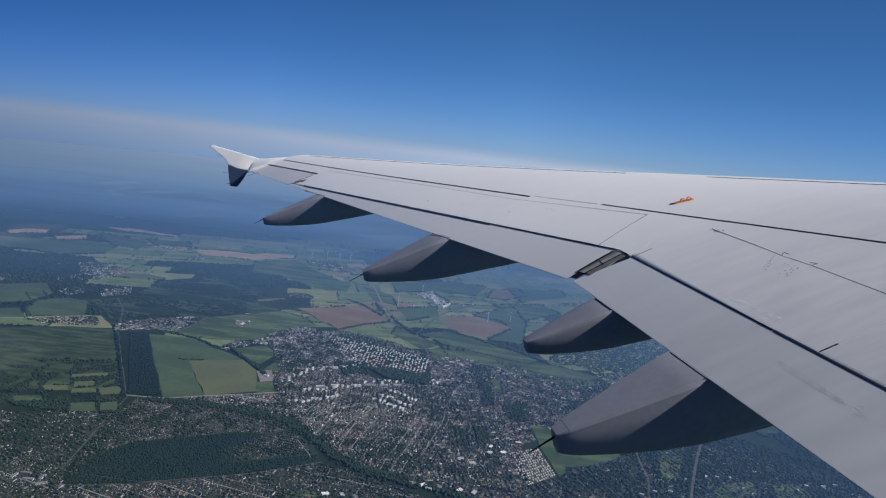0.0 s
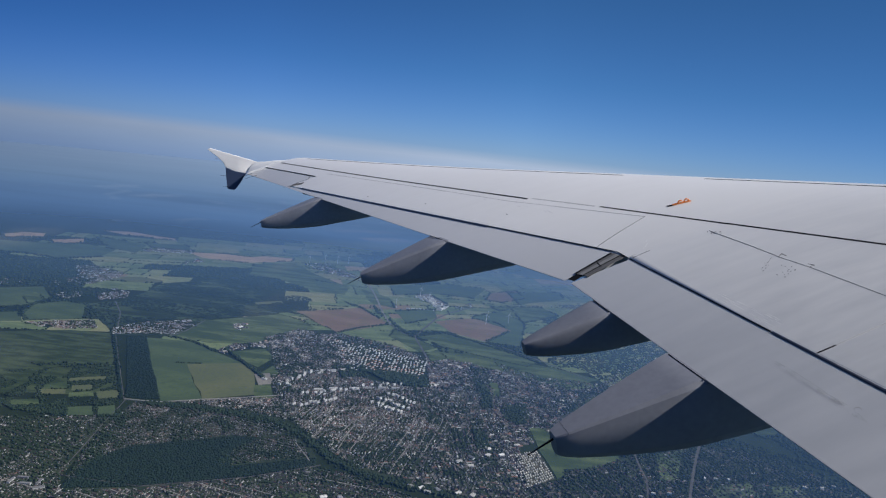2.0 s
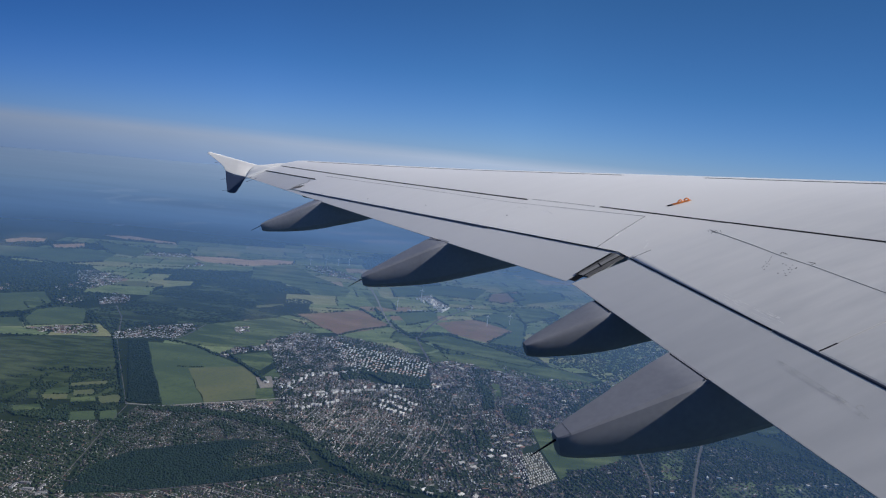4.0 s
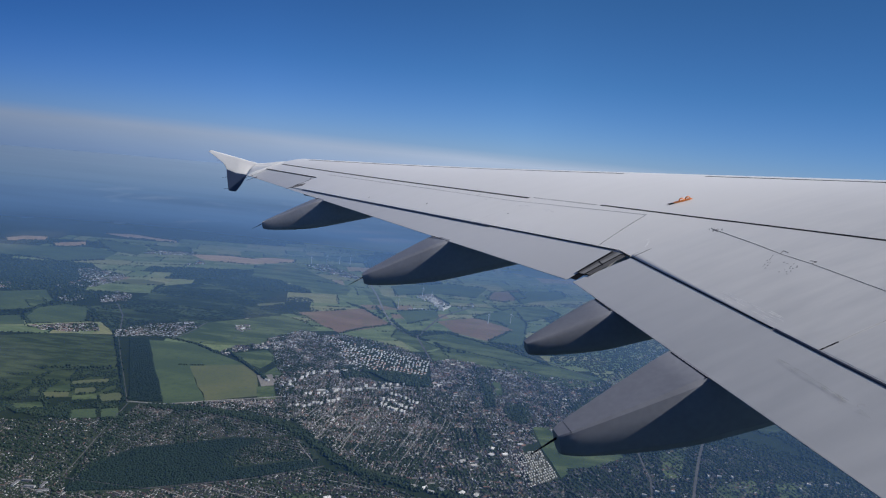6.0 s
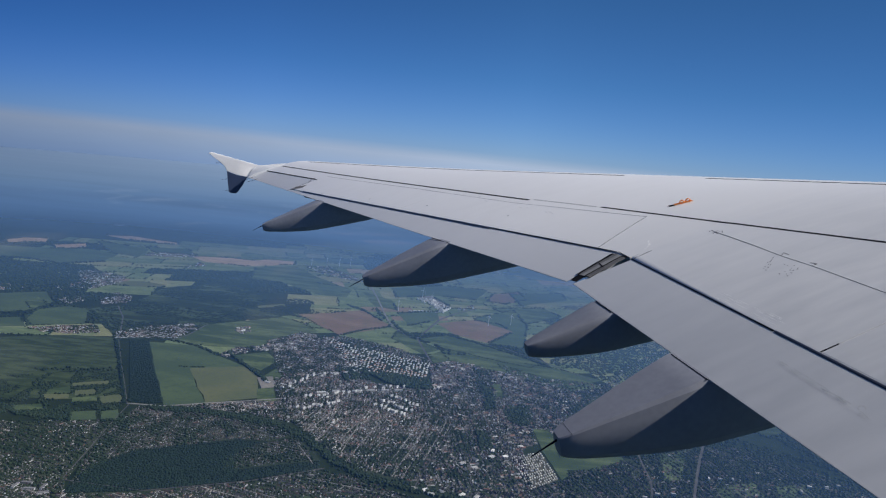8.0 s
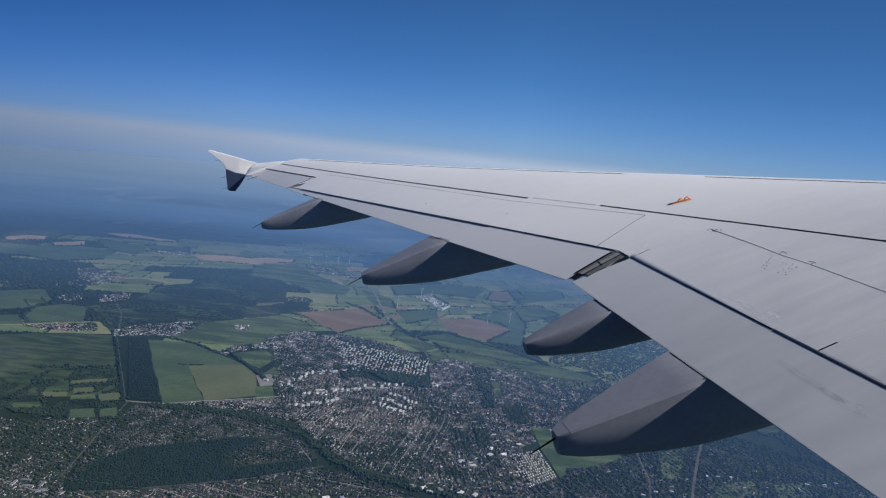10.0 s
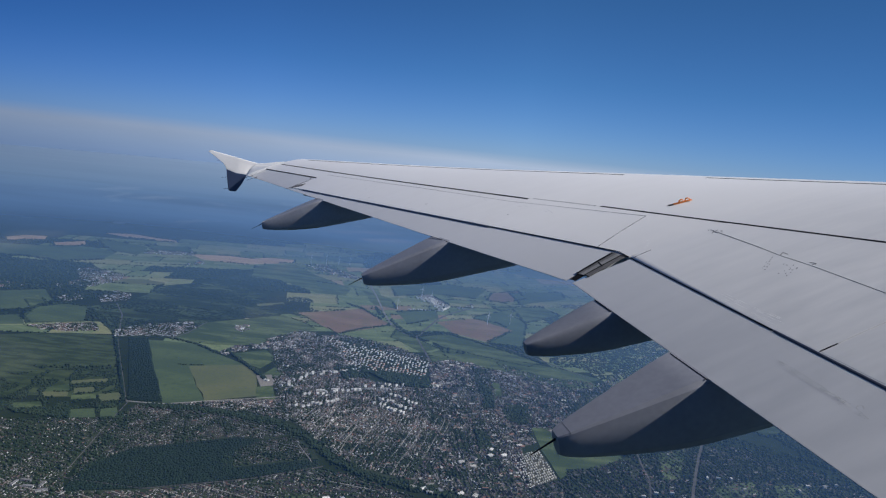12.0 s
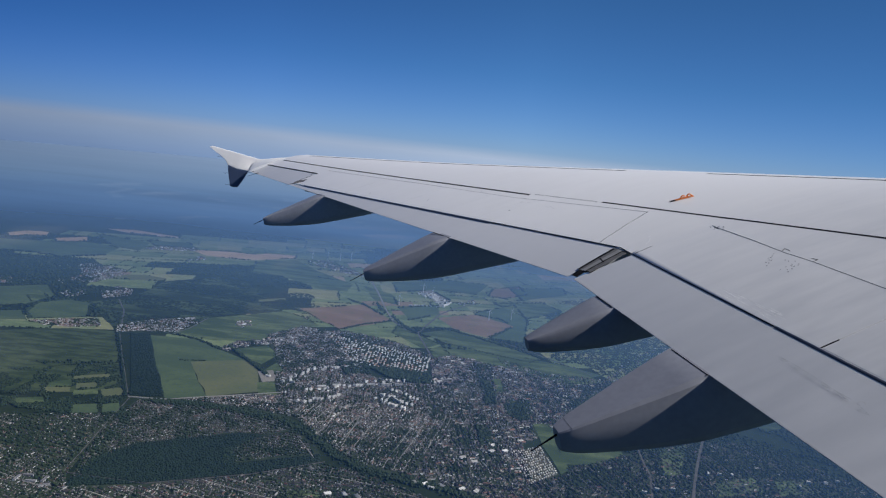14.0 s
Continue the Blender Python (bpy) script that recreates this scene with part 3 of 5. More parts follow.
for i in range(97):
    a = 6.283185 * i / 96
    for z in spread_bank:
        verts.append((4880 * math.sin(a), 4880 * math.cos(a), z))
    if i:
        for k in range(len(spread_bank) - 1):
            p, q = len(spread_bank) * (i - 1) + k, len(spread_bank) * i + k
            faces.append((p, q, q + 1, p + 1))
tagged(mesh_object("backdrop", verts, faces, M_BANK, smooth=True), "pale grey-blue glowing band painted as haze along the horizon", "haze", kind="structure")

# fields and meadows
def field(kind, corners, label=""):
    m, text = {"meadow": (M_MEADOW, "mown green meadow with darker damp patches"), "crop": (M_CROP, "even green field of young crop"),
               "damp": (M_DARK_PASTURE, "rough darker green pasture between loose trees"), "pale": (M_CROP_PALE, "pale yellow-green field of ripening crop"), "soil": (M_SOIL, "brown ploughed field between green ones"),
               "stubble": (M_STUBBLE, "tan stubble field before dark woods"), "yard": (M_YARD, "grey paved yard beside the fields")}[kind]
    global field_z
    field_z += 0.004
    if not label.startswith("rough"):
        OPEN_LAND.append(corners)
    return flat_land({"yard": "yard"}.get(kind, "field"), corners, m, field_z, label or text, "yard" if kind == "yard" else "field")


field_z, OPEN_LAND = 0.2, []


def wooded(x, y):
    return not any(inside(x, y, c) for c in OPEN_LAND)


field("stubble", [(-867, 1270), (-855, 1317), (-816, 1332), (-791, 1288), (-845, 1253)])
field("stubble", [(-771, 1270), (-731, 1319), (-708, 1285), (-745, 1240)])
field("stubble", [(-757, 1444), (-708, 1466), (-591, 1440), (-582, 1418), (-691, 1418)])
field("crop", [(-893, 1197), (-753, 1235), (-689, 1267), (-626, 1243), (-613, 1167), (-662, 1111), (-712, 1128), (-826, 1108)])
field("crop", [(-738, 1368), (-606, 1329), (-584, 1235), (-643, 1254)])
field("crop", [(-622, 1351), (-543, 1376), (-504, 1322), (-580, 1299)])
field("stubble", [(-512, 1300), (-441, 1326), (-388, 1324), (-367, 1353), (-310, 1361), (-302, 1329), (-384, 1256), (-463, 1260)])
field("meadow", [(-362, 1257), (-298, 1311), (-233, 1221), (-156, 1143), (-156, 1081), (-204, 1080), (-277, 1140), (-340, 1149)])
field("pale", [(-531, 1021), (-482, 1043), (-442, 1035), (-438, 1014), (-505, 997), (-531, 988)])
field("crop", [(-520, 828), (-500, 857), (-469, 855), (-433, 788), (-487, 758), (-508, 785)])
field("crop", [(-642, 860), (-564, 919), (-521, 865), (-524, 820), (-577, 773)])
field("crop", [(-567, 760), (-515, 788), (-488, 754), (-543, 727)])
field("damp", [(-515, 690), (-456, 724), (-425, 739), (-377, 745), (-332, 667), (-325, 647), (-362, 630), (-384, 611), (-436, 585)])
field("damp", [(-440, 590), (-386, 614), (-322, 646), (-283, 582), (-322, 562), (-350, 557), (-407, 546)], "rough darker green pasture between loose trees")
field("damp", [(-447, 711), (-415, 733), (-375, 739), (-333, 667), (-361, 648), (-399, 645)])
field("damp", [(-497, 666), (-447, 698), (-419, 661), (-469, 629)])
field("meadow", [(-353, 577), (-338, 591), (-329, 576), (-346, 568)])
field("pale", [(-342, 599), (-314, 614), (-310, 607), (-336, 592)], "narrow yellow-green strip among green plots")
field("pale", [(-350, 567), (-329, 573), (-324, 563), (-341, 556)])
field("pale", [(-302, 575), (-286, 585), (-275, 568), (-293, 560)])
field("pale", [(-329, 583), (-314, 590), (-307, 579), (-323, 571)])
field("meadow", [(-322, 566), (-305, 575), (-299, 565), (-317, 556)], "narrow yellow-green strip among green plots")
field("meadow", [(-357, 538), (-338, 546), (-329, 536), (-349, 527)])
field("yard", [(-38, 1143), (-16, 1164), (22, 1087), (6, 1067), (-14, 1100)], "pale works yard between the fields")
field("crop", [(-306, 537), (-288, 544), (-279, 527), (-297, 520)])
field("crop", [(-284, 544), (-273, 551), (-262, 533), (-275, 527)])
field("crop", [(-334, 744), (-280, 748), (-243, 720), (-205, 694), (-257, 671), (-291, 662)])
field("crop", [(-291, 662), (-257, 671), (-208, 585), (-240, 570)])
field("pale", [(-257, 671), (-205, 694), (-185, 670), (-164, 611), (-208, 585)])
field("meadow", [(-314, 757), (-307, 790), (-301, 840), (-257, 880), (-219, 915), (-185, 891), (-159, 862), (-199, 818), (-212, 768), (-263, 751)])
field("meadow", [(-229, 727), (-197, 752), (-178, 725), (-186, 687), (-200, 696)])
field("meadow", [(-179, 664), (-172, 697), (-157, 677), (-162, 663)])
field("yard", [(-183, 665), (-169, 673), (-156, 644), (-170, 636)], "grey paved depot yard at a field's corner")
field("soil", [(-204, 939), (-156, 971), (-117, 1003), (-67, 929), (-90, 895), (-127, 854), (-165, 892)])
field("soil", [(-0, 970), (57, 1015), (97, 1003), (116, 967), (75, 891), (25, 919)])
field("crop", [(57, 1023), (129, 1114), (142, 1015), (124, 884), (76, 888), (116, 967)])
field("meadow", [(-21, 877), (17, 910), (73, 884), (123, 839), (144, 827), (122, 797), (76, 814), (18, 840)])
field("meadow", [(-55, 903), (-25, 870), (7, 834), (-14, 809), (-59, 863)])
field("crop", [(116, 813), (159, 804), (208, 777), (174, 750), (135, 762)])
field("meadow", [(-4, 796), (15, 812), (26, 776), (7, 759)])
field("soil", [(99, 1232), (155, 1282), (162, 1212), (117, 1157), (87, 1166)])
field("crop", [(-91, 1198), (14, 1270), (92, 1266), (66, 1166), (-6, 1169), (-74, 1121)])
field("crop", [(-64, 1008), (-2, 1047), (3, 993), (-41, 940)])
field("meadow", [(-136, 1138), (-81, 1095), (-66, 1026), (-104, 1041)])
field("crop", [(135, 1250), (245, 1316), (246, 1252), (148, 1158)])
field("meadow", [(94, 1111), (188, 1154), (210, 1100), (144, 1026)])
field("crop", [(-223, 1170), (-169, 1157), (-172, 1115), (-213, 1123)])
field("pale", [(-272, 963), (-238, 991), (-233, 977), (-267, 950)])
field("meadow", [(-556, 859), (-554, 885), (-523, 854), (-529, 828)])
field("meadow", [(120, 557), (177, 575), (178, 557), (147, 529), (119, 525)])
field("damp", [(340, 668), (374, 692), (374, 664), (350, 648)])
field("meadow", [(216, 577), (247, 592), (222, 531), (204, 523)])
field("meadow", [(246, 520), (287, 540), (284, 512), (241, 498)])
field("meadow", [(304, 535), (334, 546), (331, 521), (296, 510)])
field("meadow", [(-95, 435), (-74, 442), (-68, 433), (-90, 425)])
field("meadow", [(105, 558), (118, 577), (123, 517), (114, 506)])
field("meadow", [(-174, 633), (-159, 641), (-147, 607), (-162, 598)])
field("stubble", [(-377, 1878), (-168, 2010), (-113, 1970), (-300, 1862)])
field("stubble", [(-848, 2002), (-679, 2128), (-624, 2068), (-780, 1963)])
field("stubble", [(-254, 1771), (-138, 1867), (-71, 1821), (-189, 1751)])
field("meadow", [(-7, 804), (26, 856), (85, 831), (141, 807), (204, 752), (155, 722), (94, 758), (40, 785)], "rough pasture at the edge of the town")
field("meadow", [(-300, 1423), (-182, 1478), (-163, 1426), (-266, 1382)])



WIDE_WOOD = [(-470, 855), (-370, 740), (-337, 753), (-314, 757), (-302, 797), (-301, 842), (-207, 934), (-287, 1038), (-362, 1094), (-434, 1017), (-433, 888)]


def countryside(poly, seed):
    """A patchwork of small fields, hedges and copses over the open country."""
    rnd = random.Random(seed)
    mats = M_PATCH
    verts, faces, index, trees, copse = [], [], [], [], []
    xs, ys = [p[0] for p in poly], [p[1] for p in poly]
    c, s = math.cos(radians(14)), math.sin(radians(14))

    def place(a, b):
        x, y = c * a - s * b, s * a + c * b
        return Vector((x + 30 * noise.noise((x * 0.004, y * 0.004, 3.3)), y + 30 * noise.noise((x * 0.004, y * 0.004, 7.7))))

    span = int(max(abs(v) for v in xs + ys) / 60) + 4
    for i in range(-span, span):
        for j in range(0, span):
            a0, b0, a1, b1 = i * 88 + (j % 2) * 40, j * 52, i * 88 + (j % 2) * 40 + 88, j * 52 + 52
            mid = place((a0 + a1) / 2, (b0 + b1) / 2)
            if not inside(mid.x, mid.y, poly) or inside(mid.x, mid.y, WIDE_WOOD):
                continue
            wood = noise.noise((mid.x * 0.0042, mid.y * 0.0042, 21.0)) + rnd.uniform(-0.14, 0.14)
            n = rnd.choice((1, 2, 2, 3, 4))
            across = rnd.random() < 0.5
            for k in range(n):
                f0, f1 = k / n, (k + 1) / n
                q = [(a0 + (a1 - a0) * f0, b0), (a0 + (a1 - a0) * f1, b0), (a0 + (a1 - a0) * f1, b1), (a0 + (a1 - a0) * f0, b1)] if across else \
                    [(a0, b0 + (b1 - b0) * f0), (a1, b0 + (b1 - b0) * f0), (a1, b0 + (b1 - b0) * f1), (a0, b0 + (b1 - b0) * f1)]
                w = [place(*t) for t in q]
                if wood > (0.16 if mid.x < -250 else 0.26):
                    m = (w[0] + w[2]) / 2
                    for _ in range(int(140 / n)):
                        u, v = rnd.random(), rnd.random()
                        t = (w[0] * (1 - u) + w[1] * u) * (1 - v) + (w[3] * (1 - u) + w[2] * u) * v
                        r = rnd.uniform(1.4, 2.5)
                        if wooded(t.x, t.y):
                            copse.append((t.x, t.y, r, r * 1.2))
                    continue
                b = len(verts)
                z = 0.12 + 0.004 * rnd.randrange(6)
                verts += [(t.x, t.y, z) for t in w]
                faces.append((b, b + 1, b + 2, b + 3))
                index.append(rnd.choices(range(6), (4, 4, 4, 0.25, 0.3, 2.0))[0])
                for e in (0, 1):
                    if rnd.random() < 0.5:
                        p, r0 = w[e], w[(e + 1) % 4]
                        for h in range(int((r0 - p).length / 2.6)):
                            t = p + (r0 - p) * rnd.random()
                            r = rnd.uniform(0.7, 1.5)
                            if wooded(t.x, t.y) and noise.noise((t.x * 0.05, t.y * 0.05, 2.2)) > -0.25:
                                trees.append((t.x + rnd.gauss(0, 1), t.y + rnd.gauss(0, 1), r, r * 1.5))
    tagged(mesh_object("field_patchwork", verts, faces, mats, mats=index), "patchwork of small green and brown fields", "fields", kind="structure")
    grow("hedge", trees, M_LEAF, "dark hedges and trees along the small fields")
    grow("copse", copse, M_LEAF, "dark copses between the small fields")


countryside([(-994, 1155), (-615, 1460), (-132, 1797), (1086, 2443), (722, 1320), (377, 990), (220, 789), (143, 822), (47, 813), (1, 788), (-56, 832), (-120, 857), (-182, 861), (-214, 799), (-238, 724), (-287, 757), (-334, 754), (-379, 752), (-523, 701), (-587, 681)], 77)
countryside([(223, 790), (374, 983), (715, 1308), (985, 2122), (1960, 2477), (1014, 1119), (576, 721), (382, 658), (361, 690), (294, 748), (241, 751)], 78)

# roads, railway
FIELD_ROAD = [(-272, 566), (-255, 567), (-238, 569), (-208, 584), (-175, 599), (-141, 616)]
OLD_ROAD = [(-270, 566), (-263, 514), (-256, 470), (-250, 430)]
lane("road", FIELD_ROAD, 1.8, M_ROAD, 0.5, "pale straight road along the field's edge")
lane("road", OLD_ROAD, 0.5, M_ASPHALT, 0.5, "pale straight road through the gardens")
lane("road", [(-369, 741), (-329, 668), (-288, 595), (-272, 566)], 0.7, M_ASPHALT, 0.5, "grey road along the tree plantation")
lane("road", [(-130, 1193), (-107, 1105), (-78, 976), (-63, 924)], 3.0, M_YARD, 0.5, "broad pale motorway between the fields")
lane("road", [(-25, 876), (-15, 918), (3, 993), (25, 1039), (64, 1097)], 3.0, M_ASPHALT, 0.5, "grey country road between the fields")
lane("road", [(-63, 924), (-42, 887), (-25, 876), (-2, 778)], 2.4, M_ASPHALT, 0.5, "grey road leading to the town")
lane("road", [(-301, 840), (-305, 785), (-314, 757)], 1.6, M_ASPHALT, 0.5, "narrow lane between two fields")
lane("road", [(88, 879), (144, 827), (195, 773)], 2.0, M_ASPHALT, 0.5, "narrow road along a green field")
lane("railway", [(197, 587), (193, 546), (192, 521), (180, 474)], 1.6, M_ASPHALT, 0.5, "grey gravel railway bed between trees", "railway")
lane("road", [(282, 636), (254, 577), (233, 529), (209, 471)], 2.4, M_ASPHALT, 0.5, "broad grey motorway under construction between woods")
lane("road", [(-56, 647), (-63, 560), (-68, 513)], 0.6, M_YARD, 0.55, "pale street through the housing district")
lane("road", [(-83, 631), (-89, 573), (-92, 543)], 0.6, M_YARD, 0.55, "pale street through the housing district")
lane("road", [(26, 596), (13, 543), (3, 501), (-4, 470)], 0.7, M_ASPHALT, 0.55, "pale main street through the town")
lane("road", [(-70, 659), (-35, 676), (7, 682), (44, 676)], 0.9, M_YARD, 0.55, "pale road along the apartment blocks")
lane("road", [(-104, 518), (-90, 496), (-86, 489)], 0.8, M_YARD, 0.55, "pale gravel track beside the wooded cutting")
lane("road", [(-247, 428), (-191, 425), (-125, 453), (-76, 484)], 0.6, M_ASPHALT, 0.5, "grey road along the edge of the wood")
lane("road", [(-443, 884), (-410, 833), (-383, 773)], 1.6, M_ASPHALT, 0.5, "grey road out of the village")

# woods and hedges
WOOD = [(-239, 412), (-243, 449), (-224, 480), (-154, 517), (-134, 516), (-149, 492), (-142, 465), (-107, 483), (-82, 495), (-80, 482), (-129, 453), (-191, 425)]
grow("woodland", scatter(WOOD, 34000, 0.45, 1.1, 11, None, 0.8), M_PINE, "dense dark mixed wood between the gardens")
PLANTATION = [(-358, 745), (-336, 748), (-291, 662), (-242, 576), (-254, 571), (-272, 570)]
grow("woodland", scatter(PLANTATION, 22000, 0.5, 0.95, 12, None, 0.75), M_PINE, "dense dark plantation in a straight strip")
CUTTING = [(-252, 561), (-211, 565), (-169, 562), (-130, 553), (-101, 533), (-70, 498), (-49, 480), (-17, 470), (26, 459), (59, 446)]
grow("tree_belt", hedge(CUTTING, 0.14, 0.6, 1.4, 13, 2.8), M_LEAF, "dark green tree belt along a cutting")
grow("tree_belt", hedge([(-371, 740), (-330, 668), (-275, 567)], 0.5, 0.8, 1.4, 14, 1.2), M_PINE, "dark tree belt along the road")
grow("hedge", hedge([(-239, 737), (-207, 699), (-182, 671), (-169, 655)], 0.8, 1.0, 1.8, 15, 1.0), M_LEAF, "dark green hedge between two fields")
grow("hedge", hedge([(-269, 673), (-244, 679)], 1.2, 0.6, 1.2, 16, 0.6), M_LEAF, "low dark hedge across the crop field")
grow("hedge", hedge([(-314, 757), (-280, 748), (-243, 720), (-235, 734)], 1.0, 0.8, 1.7, 17, 1.2), M_LEAF, "dark hedge along the field's upper edge")
grow("hedge", hedge([(-393, 625), (-364, 634), (-323, 644)], 1.5, 0.8, 1.8, 18, 2.5), M_LEAF, "row of trees across the darker green pasture")
MARSH = [(-436, 585), (-384, 611), (-361, 628), (-322, 643), (-283, 582), (-273, 567), (-273, 551), (-309, 539), (-344, 548), (-402, 539)]
grow("woodland", scatter(MARSH, 9000, 0.5, 1.1, 19, lambda x, y: noise.noise((x * 0.09, y * 0.04, 5)) + 0.5 * noise.noise((x * 0.02, y * 0.02, 2)) > -0.04), M_LEAF, "loose dark trees on rough ground")
grow("tree_belt", scatter([(-397, 533), (-341, 544), (-268, 561), (-259, 547), (-258, 528), (-374, 502)], 7000, 0.6, 1.3, 20, lambda x, y: noise.noise((x * 0.09, y * 0.05, 8)) > -0.02), M_LEAF, "dark trees between small meadows")
flat_land("clearing", WIDE_WOOD, M_CLEARING, 0.16, "mottled scrub and clearings in the wide wood", "scrub")
grow("woodland", scatter(WIDE_WOOD, 14000, 1.0, 1.8, 21, lambda x, y: noise.noise((x * 0.01, y * 0.022, 2)) + 0.6 * noise.noise((x * 0.04, y * 0.09, 7)) > -0.12, 0.4), M_PINE, "wide dark wood beyond the fields")
grow("woodland", scatter(WIDE_WOOD, 8000, 0.9, 1.7, 22, lambda x, y: noise.noise((x * 0.012, y * 0.03, 6)) + 0.6 * noise.noise((x * 0.05, y * 0.09, 3)) > 0.0, 0.4), M_LEAF, "lighter leafy stands within the wide wood")
grow("woodland", scatter([(-760, 1019), (-681, 1080), (-606, 1116), (-557, 1061), (-544, 972), (-684, 917)], 11000, 1.2, 2.2, 22, None, 0.38), M_PINE, "dark wood beyond the meadows")
grow("woodland", scatter([(-358, 1071), (-204, 922), (-65, 921), (-118, 1014), (-202, 1072), (-320, 1117)], 10000, 1.1, 1.9, 23, lambda x, y: noise.noise((x * 0.01, y * 0.01, 4)) > 0.0, 0.4), M_PINE, "dark wood along the fields")
grow("woodland", scatter([(148, 828), (274, 1128), (357, 983), (274, 871), (221, 781), (208, 777)], 8000, 1.0, 1.9, 24, lambda x, y: noise.noise((x * 0.01, y * 0.01, 6)) > 0.0, 0.6), M_LEAF, "dark wood with clearings")
grow("woodland", scatter([(159, 1163), (357, 1254), (368, 1019), (215, 851), (195, 953)], 9000, 1.1, 2.0, 25, lambda x, y: noise.noise((x * 0.008, y * 0.008, 9)) > 0.05, 0.6), M_LEAF, "dark wood with clearings")
grow("hedge", hedge([(17, 910), (49, 890), (119, 838), (142, 815)], 1.0, 1.0, 1.8, 26, 1.2), M_LEAF, "dark hedge between green fields")
grow("hedge", hedge([(-29, 874), (-56, 918), (-101, 1022)], 1.2, 1.0, 2.0, 27, 2.5), M_LEAF, "dark trees along the motorway")
grow("hedge", hedge([(-486, 756), (-508, 785), (-520, 828), (-500, 857), (-469, 855)], 1.5, 0.8, 1.8, 28, 1.2), M_LEAF, "dark hedge round a green field")
grow("hedge", hedge([(-823, 1103), (-709, 1123), (-659, 1106), (-611, 1163)], 2.0, 1.3, 2.2, 29, 1.5), M_PINE, "dark tree line behind the fields")
grow("hedge", hedge([(-127, 854), (-101, 890), (-65, 924)], 1.2, 1.0, 1.7, 30, 0.8), M_LEAF, "dark hedge along the ploughed field")
rnd = random.Random(61)
EDGES = []
for corners in OPEN_LAND:               # broken hedgerows along the fields' edges
    for i, p in enumerate(corners):
        q = corners[(i + 1) % len(corners)]
        if rnd.random() < (0.7 if p[1] > 770 else 0.0) and math.hypot(q[0] - p[0], q[1] - p[1]) > 8:
            far = p[1] > 950
            EDGES += [t for t in hedge([p, q], 2.2 if far else 1.3, 0.9 if far else 0.5, 2.0 if far else 1.1, rnd.randrange(9999), 0.9) if noise.noise((t[0] * 0.045, t[1] * 0.045, 4.4)) > -0.08]
grow("hedgerow", EDGES, M_LEAF, "broken dark hedgerows along the fields")
PARK = [(-71, 714), (-39, 720), (-3, 712), (4, 685), (-14, 676), (-49, 690)]
grow("park_trees", scatter(PARK, 1500, 1.0, 2.0, 31), M_LEAF, "dark park trees behind apartment blocks")
grow("park_trees", scatter([(-109, 711), (-79, 731), (-65, 693), (-91, 684)], 500, 1.0, 2.0, 32), M_LEAF, "dark park trees between housing rows")
TOWN_STRIP, TOWN_PARK, TOWN_MEADOW = [(61, 712), (63, 648)], [(91, 652), (93, 622)], [(113, 598), (115, 566)]
grow("park_trees", scatter([(54, 718), (68, 714), (70, 642), (57, 640)], 560, 0.7, 1.5, 71, lambda x, y: noise.noise((x * 0.09, y * 0.06, 4)) > -0.22), M_LEAF, "dark strip of park trees across the old town")
grow("park_trees", scatter([(80, 656), (90, 666), (104, 664), (106, 640), (102, 614), (90, 608), (80, 616), (77, 636)], 800, 0.7, 1.5, 74, lambda x, y: noise.noise((x * 0.08, y * 0.06, 8)) > -0.25), M_LEAF, "dark oval park wood in the old town")
field("meadow", [(68, 722), (80, 724), (79, 684), (71, 672)], "small green meadow beside a strip of park trees")
field("meadow", [(102, 606), (128, 612), (124, 560), (106, 556)], "green meadow between the town and garden huts")
grow("park_trees", scatter([(45, 598), (58, 607), (61, 555), (49, 545)], 600, 0.8, 1.5, 72, lambda x, y: noise.noise((x * 0.06, y * 0.06, 6)) > -0.2), M_LEAF, "dark park trees in the old town")
grow("park_trees", scatter([(26, 728), (60, 766), (79, 737), (44, 693)], 700, 0.8, 1.5, 73, lambda x, y: noise.noise((x * 0.06, y * 0.06, 9)) > 0.0), M_LEAF, "dark park trees by the town's edge")
RIGHT_WOOD = [(121, 520), (153, 538), (191, 585), (361, 690), (430, 740), (520, 680), (470, 560), (368, 485), (107, 437)]
grow("woodland", scatter(RIGHT_WOOD, 13000, 0.6, 1.4, 33, lambda x, y: noise.noise((x * 0.02, y * 0.02, 3)) > -0.12), M_LEAF, "loose green wood between houses and road")

grow("woodland", scatter([(355, 595), (366, 700), (440, 745), (490, 640), (420, 555)], 5000, 0.7, 1.5, 34, lambda x, y: noise.noise((x * 0.03, y * 0.03, 5)) > -0.35), M_LEAF, "loose green wood beyond the last houses")

# towns and villages
STREET_A = [(-61, 600), (-73, 512)]

AVOID = ((CUTTING, 6.0), (OLD_ROAD, 0.9), (TOWN_STRIP, 5.0), ([(75, 716), (76, 684)], 4.0), (TOWN_PARK, 9.0), (TOWN_MEADOW, 12.0))
STREETS = math.degrees(math.atan2(STREET_A[1][1] - STREET_A[0][1], STREET_A[1][0] - STREET_A[0][0]))
district("garden_suburb", [(-373, 500), (-295, 518), (-258, 529), (-260, 517), (-253, 465), (-247, 428), (-220, 376), (-273, 366)], STREETS + 80, 4.6, 2.5, 41, "small houses with white walls and red or grey roofs among gardens", 1.5, 0.8, 0.9, None, AVOID, lane_share=0.08, old=True)
